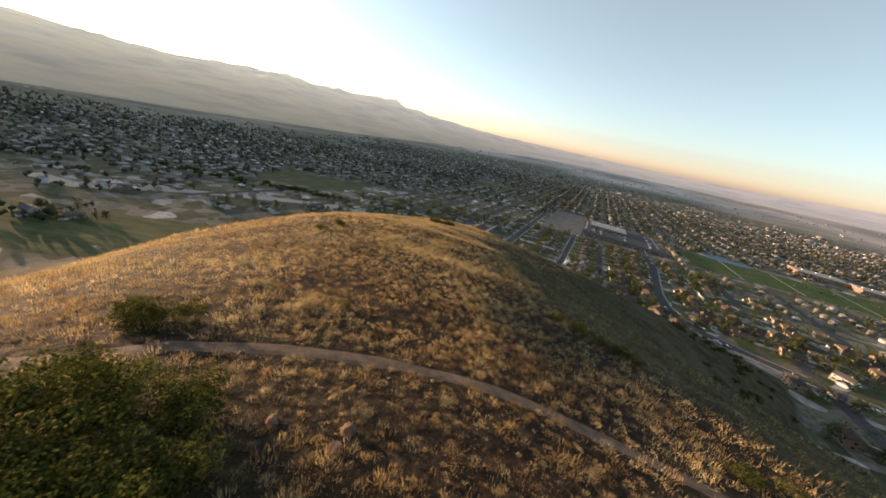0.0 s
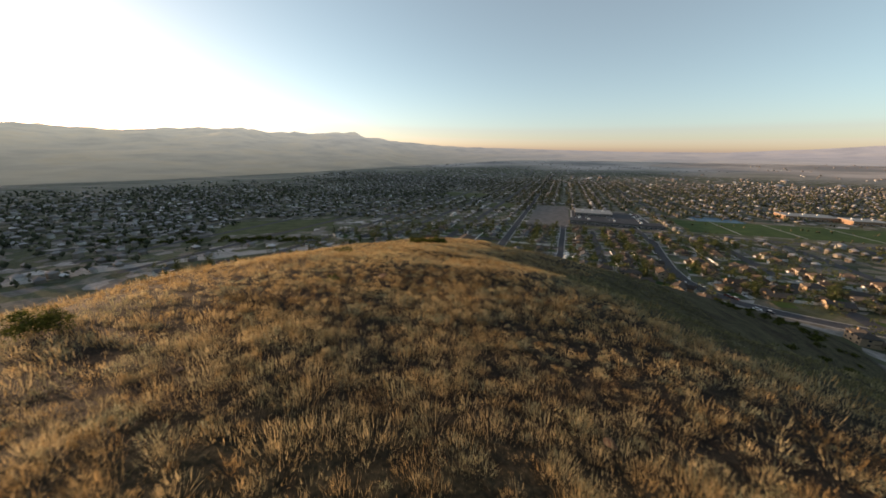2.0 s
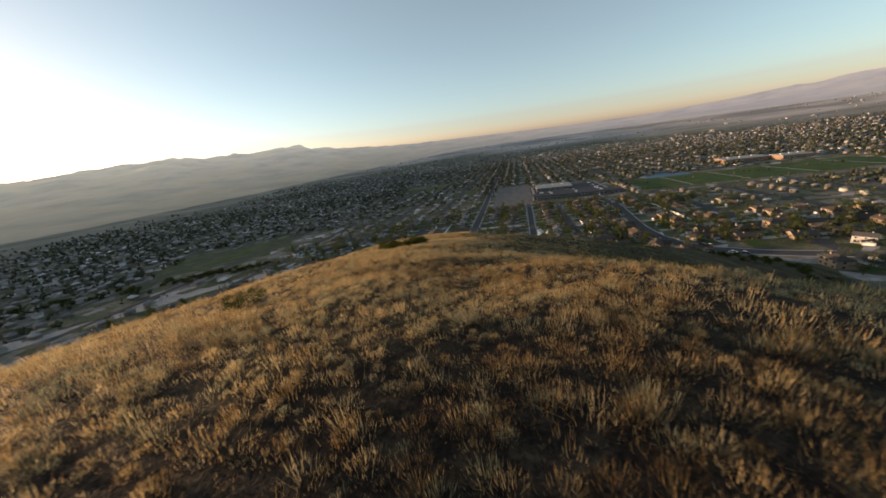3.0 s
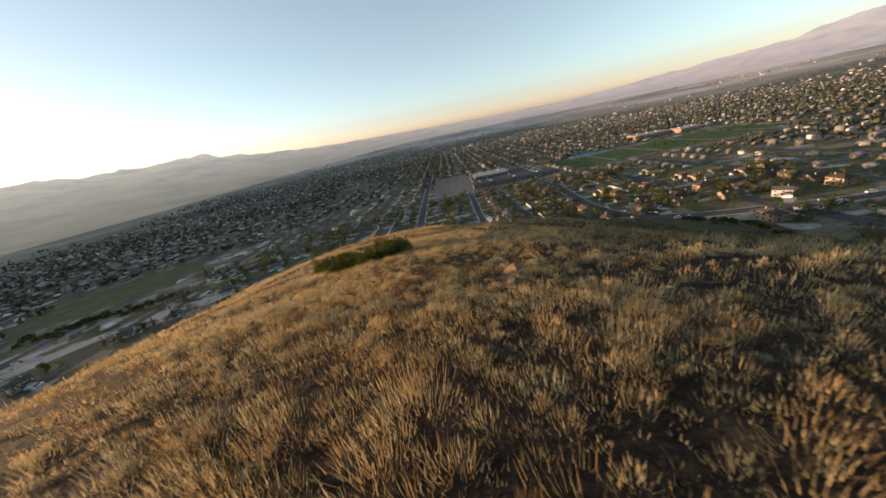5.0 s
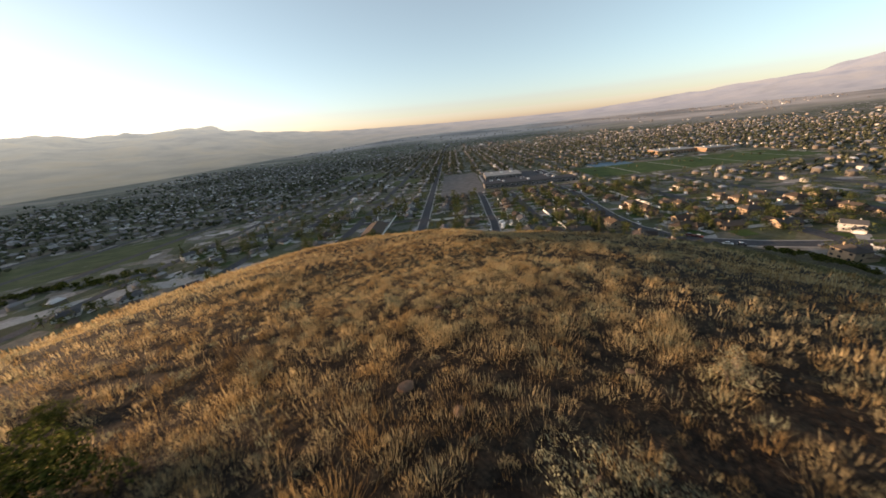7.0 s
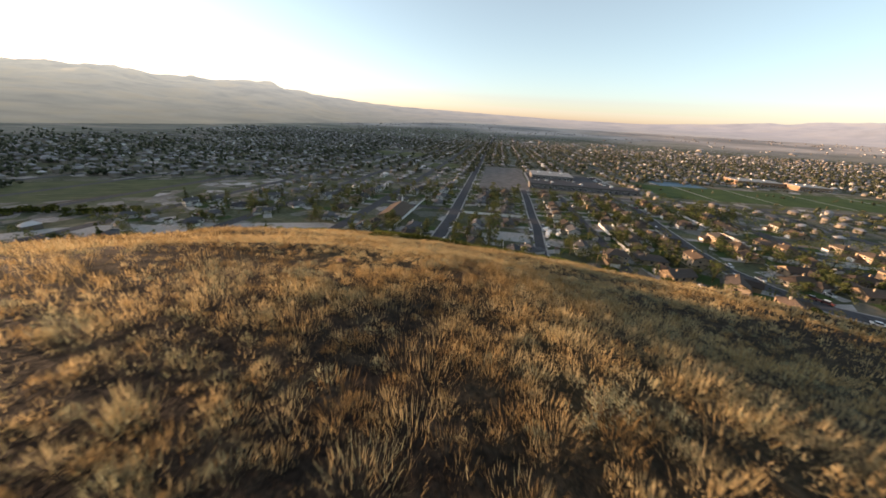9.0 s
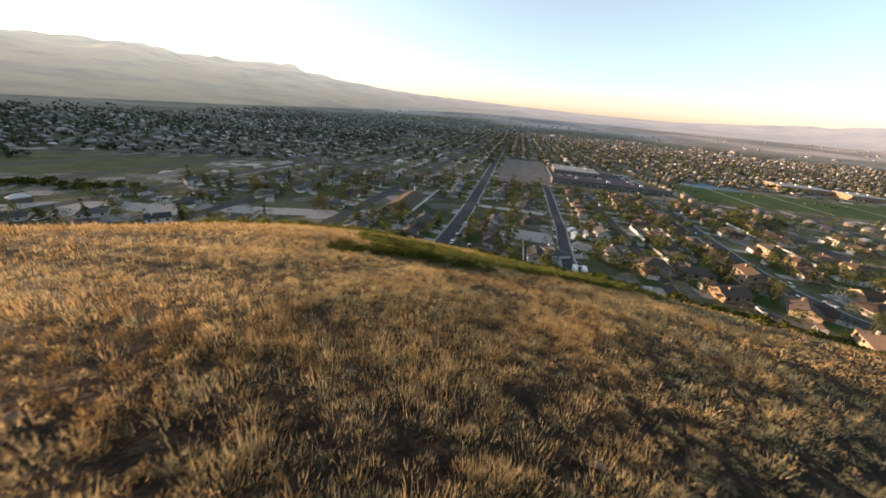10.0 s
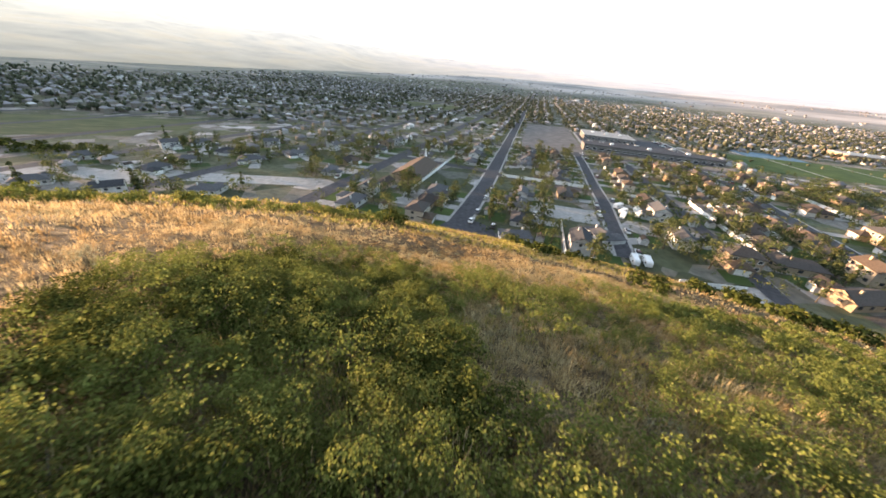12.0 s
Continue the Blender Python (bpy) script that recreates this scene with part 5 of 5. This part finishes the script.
make_block("warehouse", "low grey building with a pale flat roof", "building", 615, 40, 56, 42, 5.0, GRAVEL, CONCRETE, 8)


def make_church():
    """A brick church under one broad shingled gable, with a slim white steeple."""
    root = tagged(new("church"), "broad brown-roofed church with a slim white steeple", "church")
    root.matrix_basis = pose(60, 352, height(60, 352), 0, 0, deg - 90)
    bm = bmesh.new()
    wall_shape(bm, -15, -7.5, 15, 7.5, 3.2, 3.6, 0)
    part("wall", bm, STUCCO, root)
    bm = bmesh.new()
    roof_shape(bm, -15, -7.5, 15, 7.5, 3.2, 3.6, 0, 0.9, 0.25)
    part("roof", bm, SHINGLE, root)
    for x in (-11, -5.5, 0, 5.5, 11):
        opening(root, "window", PANE, x, -7.52, 0.8, 1.2, 1.8, 0)
        opening(root, "window", PANE, x, 7.52, 0.8, 1.2, 1.8, 180)
    opening(root, "door", DOOR, -15.02, 3, 0.1, 2.0, 2.2, -90)
    bm = bmesh.new()
    box(bm, -16.4, -0.7, -0.5, -15.05, 0.7, 7.0)
    bmesh.ops.create_cone(bm, cap_ends=True, segments=4, radius1=0.85, radius2=0.04, depth=4.0, matrix=pose(-15.7, 0, 9.0, 0, 0, 45))
    part("steeple", bm, TRIM, root, "slim white steeple")
    return root


make_church()


def make_fence(points, label, tall=1.8):
    root = tagged(new("fence"), label, "fence", "fences between the yards")
    for (ax, ay), (bx, by) in zip(points, points[1:]):
        n = max(1, round(math.hypot(bx - ax, by - ay) / 6))
        for i in range(n):
            x0, y0, x1, y1 = (ax + (bx - ax) * i / n, ay + (by - ay) * i / n, ax + (bx - ax) * (i + 1) / n, ay + (by - ay) * (i + 1) / n)
            length, turn = math.hypot(x1 - x0, y1 - y0), math.degrees(math.atan2(y1 - y0, x1 - x0))
            z = min(height(x0, y0), height(x1, y1))
            bm = bmesh.new()
            box(bm, 0, -0.06, -0.3, length - 0.2, 0.06, tall)
            part("panel", bm, TRIM, root, m=pose(x0, y0, z, 0, 0, turn))
            bm = bmesh.new()
            box(bm, -0.2, -0.1, -0.3, 0, 0.1, tall + 0.15)
            part("post", bm, TRIM, root, m=pose(x0, y0, z, 0, 0, turn))
    return root


for pts in ([(259, 400), (218, 330)], [(206, 300), (182, 265), (178, 246)], [(121, 235.5), (140, 230.5)], [grid(300, 38), grid(360, 38)], [grid(270, -30), grid(300, -30)], [grid(356, 6), grid(356, 24)], [grid(312, 118), grid(312, 190)], [grid(268, 120), grid(268, 185)], [grid(370, 8), grid(430, 8)], [grid(320, 57), grid(400, 57)], [grid(330, 118), grid(420, 118)], [grid(300, -98), grid(400, -98)], [grid(362, -60), grid(362, -14)], [grid(420, 40), grid(420, 78)]):
    make_fence(pts, "pale vinyl yard fence between houses")


def wheel(root, x, y, r=0.36):
    bm = bmesh.new()
    bmesh.ops.create_cone(bm, cap_ends=True, segments=14, radius1=r, radius2=r, depth=0.24)
    w = part("wheel", bm, RUBBER, root, m=pose(x, y, r, 90))
    if r > 0.35:
        bm = bmesh.new()
        bmesh.ops.create_cone(bm, cap_ends=True, segments=10, radius1=r * 0.55, radius2=r * 0.5, depth=0.27)
        part("rim", bm, TRIM, w)


def make_trailer():
    root = tagged(new("travel_trailer"), "white travel trailer parked by the street", "trailer", "parked trailers")
    bm = bmesh.new()
    box(bm, -3.6, -1.25, 0.55, 3.6, 1.25, 3.1)
    bmesh.ops.bevel(bm, geom=[e for e in bm.edges if abs(e.verts[0].co.y - e.verts[1].co.y) > 1], offset=0.45, segments=3, affect="EDGES")
    part("body", bm, WHITE_PAINT, root)
    for x in (-0.5, 0.5):
        for y in (-1.15, 1.15):
            wheel(root, x, y)
    for x in (-2.2, 2.0):
        for y, face in ((-1.26, 0), (1.26, 180)):
            opening(root, "window", PANE, x, y, 1.6, 1.2, 0.7, face, False)
    bm = bmesh.new()
    box(bm, 3.6, -0.08, 0.5, 4.8, 0.08, 0.62)
    part("drawbar", bm, RUBBER, root)
    return root


def make_car():
    root = tagged(new("car"), "parked passenger car beside the street", "car", "parked cars")
    bm = bmesh.new()
    box(bm, -2.2, -0.88, 0.35, 2.2, 0.88, 0.95)
    bmesh.ops.bevel(bm, geom=list(bm.edges), offset=0.14, segments=2, affect="EDGES")
    part("body", bm, PAINT, root)
    bm = bmesh.new()
    vs = box(bm, -1.5, -0.8, 0.93, 1.0, 0.8, 1.48)
    for v in vs[4:]:
        v.co.x, v.co.y = v.co.x * 0.72 - 0.1, v.co.y * 0.85
    part("cabin", bm, PANE, root)
    bm = bmesh.new()
    box(bm, -1.15, -0.66, 1.46, 0.6, 0.66, 1.52)
    part("roof", bm, PAINT, root)
    for x in (-1.35, 1.35):
        for y in (-0.8, 0.8):
            wheel(root, x, y, 0.33)
    return root


trailer = make_trailer()
for x, y, t in ((117.5, 249, 60), (121.0, 247.5, 60), (103, 258, -20), (146, 290, 30), (151, 286, 30), (155, 292, 60), (149, 297, 20), (142, 285, 40)):
    copy_thing(trailer, pose(x, y, height(x, y) + 0.1, 0, 0, t)).scale = (0.76, 0.76, 0.76)
clear_away([trailer])
car = make_car()
q = np.random.RandomState(15)
for line in (MAIN[:4], SECOND, FOURTH):
    for (ax, ay), (bx, by) in zip(line, line[1:]):
        d = Vector((bx - ax, by - ay)).normalized()
        for t in np.arange(0.15, 1, 0.22):
            side = q.choice((-1, 1)) * 4.4
            x, y = ax + (bx - ax) * t + d.y * side, ay + (by - ay) * t - d.x * side
            if q.uniform() < 0.55:
                copy_thing(car, pose(x, y, height(x, y) + 0.14, 0, 0, math.degrees(math.atan2(d.y, d.x))))
for _ in range(90):
    s, c = q.uniform(505, 640), q.choice((12, 18, 30, 60, 66, 100, 106)) + q.uniform(-0.4, 0.4)
    if s > 535 and not (588 < s < 642 and 6 < c < 76):
        x, y = grid(s, c)
        copy_thing(car, pose(x, y, height(x, y) + 0.1, 0, 0, deg))
for x, y in near_houses[:60]:
    if q.uniform() < 0.5:
        a = q.uniform(0, 6.28)
        cx, cy = x + 10.5 * math.cos(a), y + 10.5 * math.sin(a)
        if all((cx - b) ** 2 + (cy - d) ** 2 > 81 for b, d in near_houses) and off_hill(cx, cy, 0.5):
            copy_thing(car, pose(cx, cy, height(cx, cy) + 0.05, 0, 0, deg + 90))
clear_away([car])
